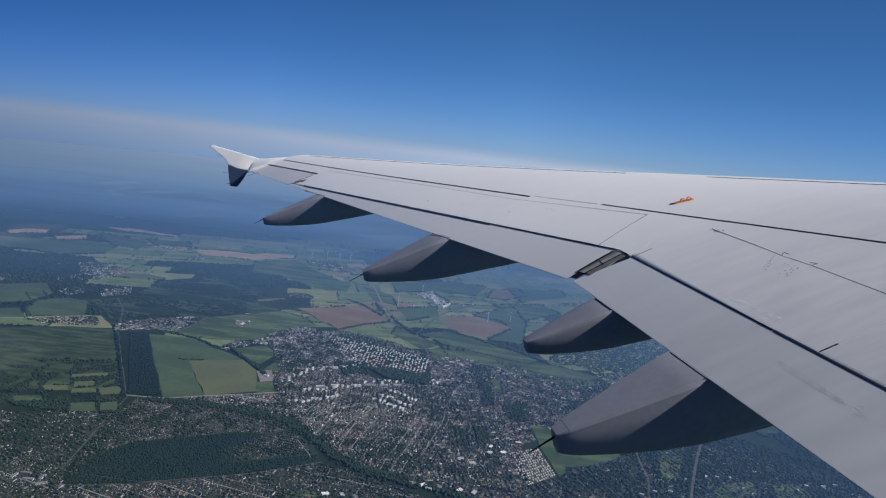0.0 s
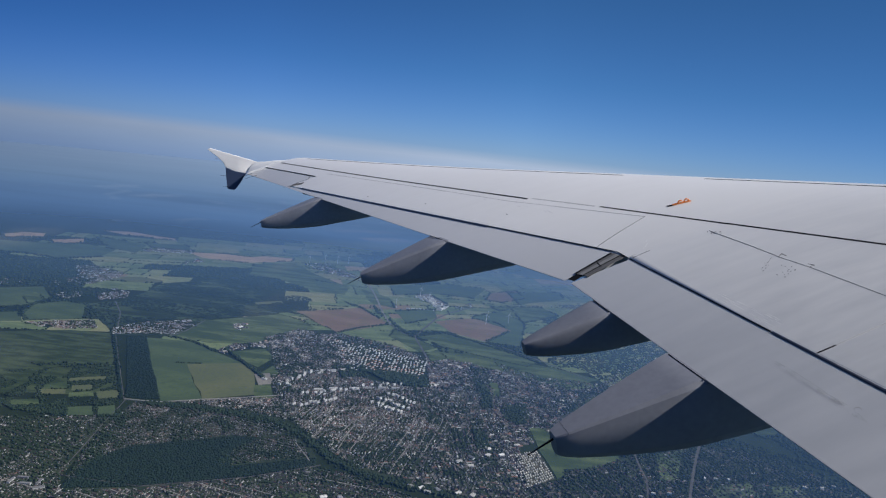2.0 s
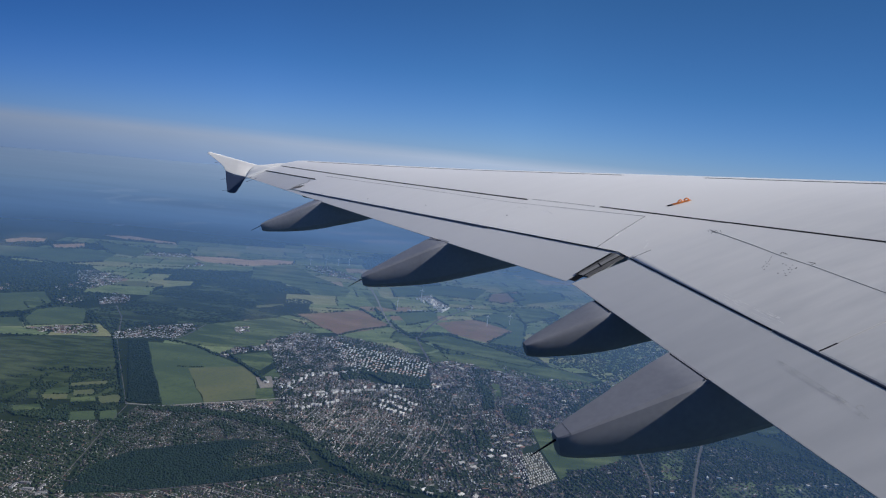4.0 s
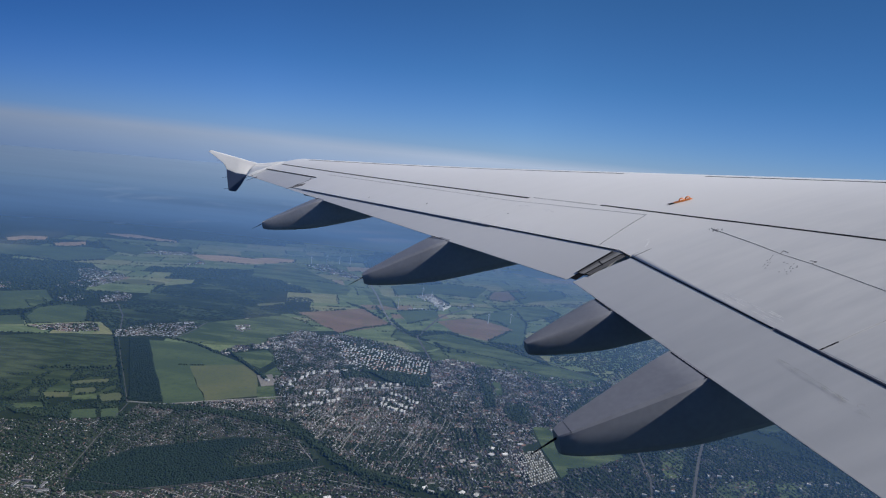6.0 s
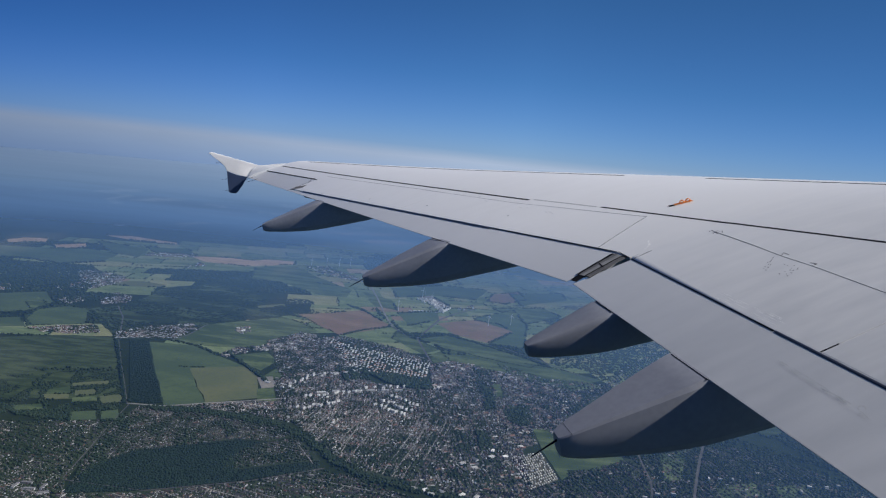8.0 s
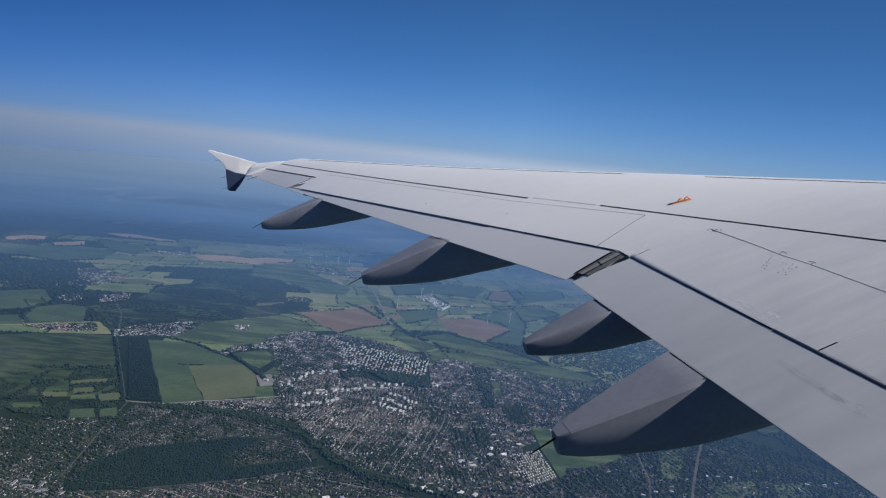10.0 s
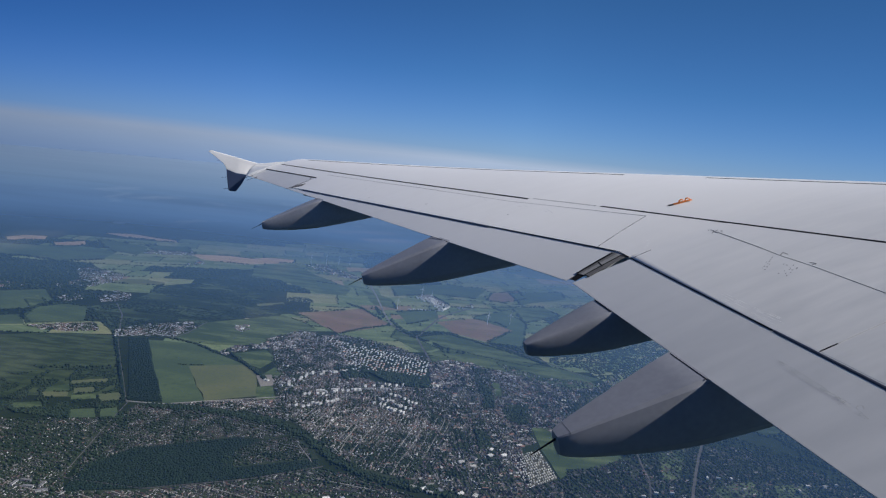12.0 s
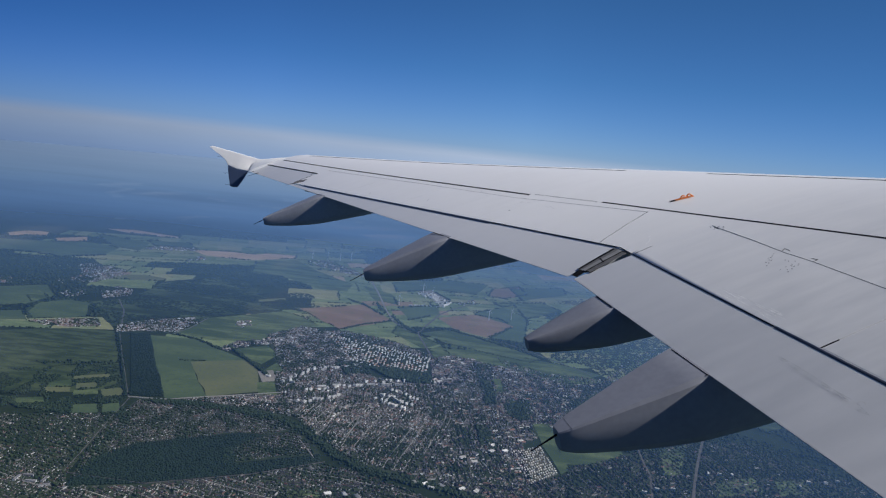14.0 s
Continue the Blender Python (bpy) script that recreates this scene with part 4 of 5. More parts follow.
district("allotments", [(-262, 557), (-229, 559), (-167, 557), (-129, 547), (-111, 536), (-131, 520), (-155, 519), (-224, 482), (-238, 453), (-241, 422), (-251, 461), (-260, 520)], STREETS + 85, 3.6, 1.9, 42, "rows of tiny allotment houses among greenery", 1, 0.8, 0.8, None, AVOID, lane_share=0.1, old=True)
district("field_side_estate", [(-225, 571), (-170, 599), (-138, 614), (-117, 559), (-127, 559), (-165, 568), (-212, 568)], STREETS + 80, 4, 2.2, 43, "closely set light houses beside the crop field", 1.1, 0.85, 1.1, None, AVOID)
district("allotment_plots", [(-149, 491), (-134, 514), (-108, 531), (-88, 509), (-82, 496), (-108, 484), (-142, 467)], STREETS + 85, 3.6, 1.9, 44, "rows of tiny pale huts in garden plots", 1, 0.85, 0.75, None, AVOID, lane_share=0.1, old=True)
district("row_suburb", [(-126, 567), (-115, 597), (-63, 611), (4, 611), (26, 602), (1, 494), (-2, 471), (-45, 484), (-67, 507), (-91, 532)], STREETS, 4.4, 2.2, 45, "long rows of small houses with red and grey roofs", 1.2, 0.85, 1.1, None, AVOID)
district("north_suburb", [(-209, 796), (-179, 848), (-135, 837), (-76, 753), (-79, 727), (-109, 711), (-156, 672), (-182, 718)], STREETS + 60, 4.6, 2.6, 46, "dense small houses among trees beyond the apartment blocks", 1.4, 0.8, 1.15)
district("estate_edge", [(-143, 829), (-121, 850), (-46, 816), (2, 784), (-2, 772), (-139, 827)], STREETS + 10, 4.6, 2.6, 47, "mixed small houses along the white estate's edge", 1.2, 0.8, 1.2)
district("apartment_quarter", [(-163, 670), (-127, 706), (-76, 732), (-64, 687), (4, 681), (5, 611), (-63, 611), (-115, 597), (-126, 567), (-141, 613)], STREETS + 12, 4.6, 2.7, 66, "low houses and garages between apartment blocks", 1.4, 0.75, 1.2, None, AVOID)
district("white_blocks", [(-150, 636), (-148, 674), (-125, 696), (-79, 727), (-69, 691), (-23, 673), (-7, 661), (-10, 603), (-35, 610), (-59, 627), (-85, 614), (-118, 588), (-136, 606)], STREETS + 12, 9.0, 5.5, 68, "scattered white apartment houses with flat grey roofs", 0.6, 0.5, 1.7, None, AVOID, False, bright=True)
district("old_town", [(1, 680), (26, 787), (61, 781), (107, 760), (156, 726), (194, 719), (129, 602), (89, 559), (86, 489), (70, 475), (-0, 469), (7, 510), (26, 602), (6, 618)], STREETS + 20, 4.8, 2.7, 48, "old town of mixed houses with red roofs among trees", 1.3, 0.8, 1.3, None, AVOID, lane_share=0.1)
district("south_suburb", [(-248, 411), (-190, 425), (-124, 451), (-80, 479), (-62, 478), (-21, 458), (26, 440), (26, 418), (-219, 373)], STREETS + 82, 4.5, 2.4, 49, "rows of small houses with red roofs along the wood", 1.5, 0.72, 1.1, None, AVOID, old=True)
district("station_quarter", [(-17, 466), (70, 477), (118, 505), (110, 434), (38, 420), (26, 458)], STREETS + 30, 5, 3, 50, "mixed houses and workshops among trees", 1.4, 0.75, 1.4, None, AVOID, old=True)
district("east_suburb", [(120, 517), (178, 557), (260, 602), (322, 617), (397, 530), (362, 476), (110, 430)], STREETS + 25, 5.2, 3, 51, "scattered houses among loose woodland", 1.3, 0.55, 1.15, None, (), old=True)
district("hill_suburb", [(83, 807), (135, 762), (202, 755), (265, 868), (351, 966), (309, 791), (194, 719), (149, 724), (94, 766)], STREETS + 15, 5.5, 3.2, 52, "scattered far houses among trees", 1.7, 0.5, 1.3, None, (), False)
district("upper_quarter", [(-1, 774), (26, 792), (61, 785), (26, 688), (4, 681)], STREETS + 20, 5, 3, 67, "mixed houses and sheds by the town's edge", 1.0, 0.9, 1.7, None, AVOID)
district("meadow_village", [(-472, 750), (-455, 766), (-420, 785), (-403, 757), (-432, 739), (-461, 735), (-486, 745)], STREETS + 85, 4.4, 2.3, 53, "village of red-roofed houses along a road", 1.9, 0.65, 1.15, M_REDROOF, (), False)
district("wood_village", [(-388, 763), (-371, 791), (-318, 836), (-303, 813), (-317, 765), (-353, 754), (-375, 743)], STREETS + 70, 4.4, 2.3, 54, "village of light houses before a dark wood", 1.9, 0.7, 1.2, None, (), False, bright=True)
district("far_village", [(-596, 1065), (-594, 1094), (-522, 1066), (-506, 1025), (-518, 955), (-558, 951), (-554, 924), (-570, 945), (-554, 989)], STREETS + 70, 5.6, 3.0, 55, "far village of light houses among trees", 1.8, 0.6, 1.4, None, (), False)
district("far_hamlet", [(-489, 917), (-482, 953), (-452, 939), (-441, 907), (-462, 882)], STREETS + 70, 5.6, 3.0, 56, "hamlet of light houses among trees", 1.8, 0.6, 1.4, None, (), False)
district("west_hamlet", [(-531, 886), (-516, 923), (-493, 896), (-506, 865)], STREETS + 70, 5.6, 3.0, 57, "hamlet of light houses among trees", 1.8, 0.6, 1.4, None, (), False)
district("red_hamlet", [(-658, 915), (-636, 935), (-600, 929), (-598, 910), (-637, 885)], STREETS + 70, 5.6, 3.0, 58, "hamlet of red roofs at the wood's edge", 1.8, 0.6, 1.4, M_REDROOF, (), False)
district("horizon_village", [(-595, 1281), (-563, 1311), (-499, 1325), (-492, 1292), (-573, 1258)], STREETS + 70, 9, 5.5, 59, "far village of pale houses", 1.2, 0.55, 2.3, None, (), False)
district("roadside_works", [(-481, 1195), (-466, 1244), (-448, 1216), (-464, 1180)], STREETS + 70, 9, 5.5, 60, "far group of pale buildings", 1.2, 0.55, 2.3, None, (), False)
district("wind_park_village", [(-270, 1314), (-236, 1350), (-169, 1258), (-147, 1223), (-192, 1232), (-244, 1276)], STREETS + 70, 9, 5.5, 61, "far village of pale buildings below wind turbines", 1.2, 0.55, 2.3, None, (), False)
district("field_works", [(-39, 1124), (-15, 1141), (25, 1080), (7, 1043), (-8, 1085)], STREETS + 70, 9, 5.5, 62, "group of light works buildings between fields", 0.6, 0.8, 2.6, M_WHITEROOF, (), False, bright=True)
district("field_hamlet", [(33, 1087), (60, 1126), (62, 1092), (39, 1066)], STREETS + 70, 9, 5.5, 63, "hamlet among trees between fields", 1.2, 0.55, 2.3, None, (), False)
district("crop_hamlet", [(-244, 722), (-240, 750), (-212, 770), (-201, 791), (-194, 762), (-230, 731), (-235, 716)], STREETS + 60, 7.0, 4.0, 64, "light houses along the field's edge", 0.9, 0.95, 1.9, None, (), False)
district("green_hamlet", [(-259, 842), (-245, 854), (-234, 829), (-244, 814)], STREETS + 60, 7.0, 4.2, 65, "group of grey roofs among meadows", 0.8, 0.9, 2.0, None, (), False)

# apartment slabs, halls and works
def box_mesh(name, w, d, z0, z1, material, parent, label="", inset=0.0):
    bm = bmesh.new()
    bmesh.ops.create_cube(bm, size=1)
    for v in bm.verts:
        v.co = Vector((v.co.x * w, v.co.y * d, z0 + (v.co.z + 0.5) * (z1 - z0)))
    if inset:
        bmesh.ops.bevel(bm, geom=bm.edges[:], offset=inset, segments=1, affect="EDGES")
    return part(name, bm, material, parent, label)


def apartment_block(w, d, h, floors, wall=None, cover=None):
    """A slab: walls, one window band a floor on both long sides, a roof with an edge."""
    e = new("apartment_block")
    box_mesh("wall", w, d, 0, h, wall or M_SLAB, e)
    for i in range(floors):
        z = h * (i + 0.35) / floors
        box_mesh("window_band", w * 0.94, d + 0.06, z, z + h * 0.14 / floors, M_BAND, e)
    box_mesh("roof", w + 0.2, d + 0.2, h, h + 0.15, cover or M_FLAT, e)
    return tagged(e, "white slab apartment block with a flat grey roof", "apartment block", "apartment blocks")


def hall(w, d, h, cover=None, label="low industrial hall with pale walls and a ridged grey roof"):
    e = new("industrial_hall")
    box_mesh("wall", w, d, 0, h, M_SHED, e)
    bm = bmesh.new()
    n = 3
    for i in range(n):
        y0, y1 = -d / 2 + d * i / n, -d / 2 + d * (i + 1) / n
        v = [bm.verts.new(c) for c in ((-w / 2 - 0.1, y0, h), (w / 2 + 0.1, y0, h), (w / 2 + 0.1, y1, h), (-w / 2 - 0.1, y1, h), (-w / 2 - 0.1, (y0 + y1) / 2, h + 0.5), (w / 2 + 0.1, (y0 + y1) / 2, h + 0.5))]
        for q in ((0, 1, 5, 4), (2, 3, 4, 5), (1, 2, 5), (3, 0, 4), (3, 2, 1, 0)):
            bm.faces.new([v[k] for k in q])
    part("roof", bm, cover or M_FLAT, e)
    box_mesh("gate", w * 0.2, d + 0.08, 0, h * 0.6, M_BAND, e)
    return tagged(e, label, "industrial hall", "industrial halls")


def street_turn(k=0.0):
    return STREETS + k


def estate_house(roof, label):
    """A white two-storey house: walls and a pitched roof with eaves."""
    e = new("house")
    box_mesh("wall", 2.0, 1.25, 0, 1.1, M_SLAB, e)
    bm = bmesh.new()
    v = [bm.verts.new(c) for c in ((-1.1, -0.75, 1.1), (1.1, -0.75, 1.1), (1.1, 0.75, 1.1), (-1.1, 0.75, 1.1), (-1.05, 0, 1.55), (1.05, 0, 1.55))]
    for q in ((0, 1, 5, 4), (2, 3, 4, 5), (1, 2, 5), (3, 0, 4), (3, 2, 1, 0)):
        bm.faces.new([v[k] for k in q])
    part("roof", bm, roof, e)
    return tagged(e, label, "house", "houses of the white estate")


def estate(corners, rows, count, kinds):
    """Parallel rows of houses between four corners; the last rows take the second kind."""
    (ax, ay), (bx, by), (cx, cy), (dx, dy) = corners
    first = [True] * len(kinds)
    for j in range(rows):
        v = j / (rows - 1)
        x0, y0, x1, y1 = ax + (dx - ax) * v, ay + (dy - ay) * v, bx + (cx - bx) * v, by + (cy - by) * v
        n = max(4, int(count * math.hypot(x1 - x0, y1 - y0) / math.hypot(bx - ax, by - ay)))
        for i in range(n):
            if rnd.random() < 0.12:
                continue
            u = (i + 0.5) / n
            k = 1 if len(kinds) > 1 and rnd.random() < (0.75 if v > 0.55 and u > 0.3 else 0.08) else 0
            m = pose(x0 + (x1 - x0) * u + rnd.uniform(-0.8, 0.8), y0 + (y1 - y0) * u + rnd.uniform(-1.3, 1.3), 0.1, 0, 0, 42 + rnd.uniform(-14, 14)) @ Matrix.Diagonal((rnd.uniform(0.75, 1.15), rnd.uniform(0.8, 1.1), rnd.uniform(0.75, 1.15), 1))
            if first[k]:
                kinds[k].matrix_world, first[k] = m, False
            else:
                copy_thing(kinds[k], m)


slab = apartment_block(3.3, 1.3, 2.5, 4, None, M_PALEROOF)
slab.matrix_world = pose(*(-140, 642), 0, 0, 0, street_turn(86))
rnd = random.Random(5)


def block_row(a, b, n, turn, ob, wobble=9.0):
    """Copies along a line from a to b."""
    for i in range(n):
        f = (i + 0.5) / n
        x, y = a[0] + (b[0] - a[0]) * f + rnd.uniform(-2.5, 2.5), a[1] + (b[1] - a[1]) * f + rnd.uniform(-3.5, 3.5)
        copy_thing(ob, pose(x, y, 0.0, 0, 0, street_turn(turn) + 58 + rnd.choice((0, 0, 12, -90)) + rnd.uniform(-wobble, wobble)))


ESTATE = [(-139, 824), (-3, 768), (-6, 698), (-98, 735)]
flat_land("estate_gardens", ESTATE, M_GARDEN, 0.14, "mottled garden ground between white houses", "gardens")
estate(ESTATE, 11, 34, [estate_house(M_PALEROOF, "white house with a pale grey roof among gardens"), estate_house(M_TILEROOF, "white house with an orange tiled roof")])
grow("estate_trees", scatter(ESTATE, 900, 0.6, 1.2, 91), M_LEAF, "green garden trees between the white houses")
block_row(*[(-150, 639), (-125, 696)], 10, 84, slab)
block_row(*[(-123, 688), (-78, 721)], 10, 84, slab)
block_row(*[(-126, 621), (-69, 656)], 11, 84, slab)
block_row(*[(-125, 592), (-86, 620)], 9, 84, slab)
block_row(*[(-56, 623), (-22, 604)], 10, 90, slab)
block_row(*[(-48, 636), (-16, 615)], 10, 90, slab)
block_row(*[(-39, 649), (-9, 632)], 10, 90, slab)
long_slab = apartment_block(8.5, 1.5, 1.9, 3)
long_slab.matrix_world = pose(-76, 654, 0, 0, 0, 14)
for x, y, turn in ((-62, 660, 16), (-47, 664, 12), (-33, 668, 10), (-96, 648, 18), (-110, 640, 20)):
    copy_thing(long_slab, pose(x, y, 0, 0, 0, turn))
block_row(*[(-69, 668), (-23, 680)], 6, 88, slab)
works = hall(5.0, 3.2, 1.3)
works.matrix_world = pose(*(-169, 654), 0, 0, 0, street_turn(80))
block_row(*[(-2, 469), (51, 461)], 4, 78, works)
block_row(*[(-72, 440), (-14, 432)], 5, 70, works)
white_works = hall(5.0, 2.6, 1.2, M_PALEROOF, "low industrial hall with a white sheet roof")
white_works.matrix_world = pose(13, 777, 0, 0, 0, 20)
for x, y, turn in ((37, 761, 35), (81, 756, -20), (87, 748, -20), (-322, 822, 12), (-317, 828, 12), (49, 782, 25), (-4, 467, -12), (9, 461, -12), (86, 561, 20), (43, 511, 8), (60, 546, 70), (24, 768, 20), (18, 783, 20), (82, 766, -24), (90, 760, -24), (95, 752, -24), (4, 697, 60), (9, 690, 60), (2, 690, 60)):
    copy_thing(white_works, pose(x, y, 0, 0, 0, turn))
block_row(*[(26, 514), (75, 541)], 4, 80, works)
# next two rows: white slabs added to stand in for sun glints
block_row(*[(238, 534), (276, 536)], 3, 30, slab)
block_row(*[(316, 529), (369, 546)], 4, 30, slab)
block_row(*[(-48, 1031), (5, 1042)], 8, 34, white_works, 3.0)
block_row(*[(169, 488), (211, 504)], 3, 20, slab)

# flat-roofed school in its yard
flat_land("school_yard", [(-280, 422), (-250, 422), (-247, 405), (-274, 405)], M_GARDEN, 0.2, "mottled green yard round flat-roofed buildings", "yard")
school = apartment_block(7.0, 1.8, 1.2, 2, M_SHED, M_FELT)
tagged(school, "long low grey school wing with a flat grey roof", "school building", "school wings")
school.matrix_world = pose(-268, 419, 0.1, 0, 0, 4)
for x, y, turn in ((-262, 412, 4), (-273, 414, 92), (-255, 416, 92), (-251, 409, 30)):
    copy_thing(school, pose(x, y, 0.1, 0, 0, turn))

# garden huts in a regular grid
hut = new("garden_hut")
box_mesh("wall", 1.2, 0.95, 0, 0.9, M_BEIGE, hut)
box_mesh("roof", 1.35, 1.1, 0.9, 1.02, M_BEIGE, hut, inset=0.04)
tagged(hut, "small pale beige garden hut in a grid of plots", "garden hut", "garden huts")
HUT_C = [(75, 537), (103, 556), (112, 506), (86, 482)]
flat_land("hut_gardens", HUT_C, M_SANDY, 0.15, "sandy garden plots between pale huts", "gardens")
first = True
for i in range(13):
    for j in range(14):
        fu, fv = (i + 0.5 + 0.12 * (j % 2)) / 13, (j + 0.5) / 14
        x = (HUT_C[0][0] * (1 - fu) + HUT_C[1][0] * fu) * (1 - fv) + (HUT_C[3][0] * (1 - fu) + HUT_C[2][0] * fu) * fv
        y = (HUT_C[0][1] * (1 - fu) + HUT_C[1][1] * fu) * (1 - fv) + (HUT_C[3][1] * (1 - fu) + HUT_C[2][1] * fu) * fv
        m = pose(x + rnd.uniform(-0.3, 0.3), y + rnd.uniform(-0.3, 0.3), 0.14, 0, 0, street_turn(15) + rnd.uniform(-8, 8))
        if rnd.random() < 0.12:
            continue
        if first:
            hut.matrix_world, first = m, False
        else:
            copy_thing(hut, m)


# wind turbines
def wind_turbine():
    e = new("wind_turbine")
    bm = bmesh.new()
    bmesh.ops.create_cone(bm, cap_ends=True, segments=10, radius1=0.55, radius2=0.3, depth=15, matrix=Matrix.Translation((0, 0, 7.5)))
    part("tower", bm, M_TURBINE, e)
    bm = bmesh.new()
    bmesh.ops.create_cube(bm, size=1)
    for v in bm.verts:
        v.co = Vector((v.co.x * 0.8, v.co.y * 2.2, v.co.z * 0.8 + 15.2))
    bmesh.ops.bevel(bm, geom=bm.edges[:], offset=0.15, segments=1, affect="EDGES")
    nacelle = part("nacelle", bm, M_TURBINE, e)
    for k in range(3):
        bm = bmesh.new()
        bmesh.ops.create_cone(bm, cap_ends=True, segments=6, radius1=0.26, radius2=0.06, depth=6, matrix=Matrix.Translation((0, 0, 3.2)))
        bmesh.ops.transform(bm, matrix=pose(0, -1.3, 15.2, 0, 120 * k + 12, 0), verts=bm.verts)
        part("blade", bm, M_TURBINE, nacelle)
    return tagged(e, "white three-bladed wind turbine standing among fields", "wind turbine", "wind turbines")


turbine = wind_turbine()
TURBINES = [(-64, 1027), (-30, 1133), (79, 989), (115, 1007), (-269, 1329), (-243, 1360), (-217, 1362), (-196, 1375), (-13, 1092)]
turbine.matrix_world = pose(*TURBINES[0], 0, 0, 0, 20)
for i, (x, y) in enumerate(TURBINES[1:]):
    copy_thing(turbine, pose(x, y, 0, 0, 0, 20 + 7 * i))

# ---- the wing ----
wing = new("aircraft_wing")
wing.matrix_world = pose(9.2198, 0.4447, 250.7093, -0.5145, -15.7022, 13.0146)
tagged(wing, "pale grey airliner wing with dark flap fairings and tip fence", "aircraft wing")


def le(s):
    return 0.5206 * s


def te(s):
    return 7.09 if s < 6.45 else 7.09 + (s - 6.45) * 0.30145


def z_ref(s):
    return 0.08925 * (s - 1.975) + 0.0317 * (max(s - 1.975, 0) / 15) ** 2


def section(u, t=0.11):
    """Half thickness and camber of the wing's section at the part u of its chord."""
    u = min(max(u, 0.0), 1.0)
    return 5 * t * (0.2969 * u ** 0.5 - 0.126 * u - 0.3516 * u * u + 0.2843 * u ** 3 - 0.1036 * u ** 4), 0.06 * u * (1 - u)


def twist(a, s):
    return 0.05 * (max(s - 11.0, 0) / 5.8) ** 2 * max(te(s) - a, 0)


def z_up(a, s):
    c = te(s) - le(s)
    h, k = section((a - le(s)) / c)
    return z_ref(s) + c * (h + k) + twist(a, s)


def z_low(a, s):
    c = te(s) - le(s)
    h, k = section((a - le(s)) / c)
    return z_ref(s) + c * (k - h) + twist(a, s)


def spread(a, b, n):
    return [a + (b - a) * i / (n - 1) for i in range(n)]


def wing_piece(name, s0, s1, front, rear, material, label="", ns=24, na=14, lift=0.0, thick=None, bunch=False, parent=None, droop=0.0):
    """A solid piece of the wing between two lines across it; lift: above the wing's skin, thick: a plate of that thickness."""
    verts, faces = [], []
    for s in spread(s0, s1, ns):
        a0, a1 = front(s), rear(s)
        for i in range(na):
            f = i / (na - 1)
            f = f * f if bunch else f
            a = a0 + (a1 - a0) * f
            zt = z_up(a, s) + lift - droop * f
            zb = zt - thick if thick else min(z_low(a, s) - droop * f, zt - 0.004)
            verts += [(-a, s, zt), (-a, s, zb)]
    w = 2 * na
    for j in range(ns - 1):
        for i in range(na - 1):
            p, q = j * w + 2 * i, (j + 1) * w + 2 * i
            faces += [(p, p + 2, q + 2, q), (p + 1, q + 1, q + 3, p + 3)]
        p, q = j * w, (j + 1) * w
        faces += [(p, q, q + 1, p + 1), (p + w - 2, p + w - 1, q + w - 1, q + w - 2)]
    for p in (0, (ns - 1) * w):
        for i in range(na - 1):
            b = p + 2 * i
            faces.append((b, b + 1, b + 3, b + 2) if p == 0 else (b, b + 2, b + 3, b + 1))
    return sharp_smooth(mesh_object(name, verts, faces, material, parent or wing, label), 40)


def skin_strip(name, line, width, material, lift=0.003, label="", n=16, parent=None, taper=False):
    """A flat strip laid on the wing's skin along a line of (aft, span) points."""
    verts, faces, pts = [], [], []
    for (a0, s0), (a1, s1) in zip(line, line[1:]):
        for i in range(n):
            pts.append((a0 + (a1 - a0) * i / n, s0 + (s1 - s0) * i / n))
    pts.append(line[-1])
    for i, (a, s) in enumerate(pts):
        b, c = pts[max(i - 1, 0)], pts[min(i + 1, len(pts) - 1)]
        d = Vector((c[0] - b[0], c[1] - b[1])).normalized()
        half = width / 2 * (max(0.06, math.sin(math.pi * i / (len(pts) - 1))) if taper else 1)
        for k in (-1, 1):
            x, y = a - d.y * k * half, s + d.x * k * half
            z = z_up(min(x, te(y)), y) + lift
            verts += [(-x, y, z), (-x, y, z - 0.004)]
        if i:
            p, q = 4 * i - 4, 4 * i
            faces += [(p, p + 2, q + 2, q), (p, q, q + 1, p + 1), (p + 2, p + 3, q + 3, q + 2)]
    return mesh_object(name, verts, faces, material, parent or wing, label)


def flap_line(s):
    return 6.56 if s < 6.6 else 6.65 + 0.37 * (s - 6.84)


def lip_front(s):
    return 6.558 - 0.07 * min(1.0, max(0.0, (s - 4.9) / 1.5))


def skin_rear(s):
    return lip_front(s) + 0.002 if s > 4.77 else flap_line(s)


def u_line(u):
    return lambda s: le(s) + u * (te(s) - le(s))


def slat_line(s):
    return le(s) + 0.185 * (te(s) - le(s))


hinge = u_line(0.73)
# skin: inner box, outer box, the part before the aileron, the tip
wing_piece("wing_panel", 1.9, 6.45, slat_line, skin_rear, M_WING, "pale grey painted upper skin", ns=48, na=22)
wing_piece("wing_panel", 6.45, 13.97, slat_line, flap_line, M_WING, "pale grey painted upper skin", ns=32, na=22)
wing_piece("wing_panel", 13.97, 16.72, slat_line, hinge, M_WING, "pale grey painted upper skin", ns=14, na=18)
wing_piece("wing_tip", 16.72, 17.0, slat_line, te, M_WING, "pale grey wing tip", ns=4, na=20)
for s0, s1 in ((1.9, 8.02), (8.03, 8.97), (8.98, 12.83), (12.85, 17.0)):
    wing_piece("slat", s0, s1, le, lambda s: slat_line(s) - 0.004, M_WING, "pale grey leading-edge slat", ns=24, na=14, bunch=True)
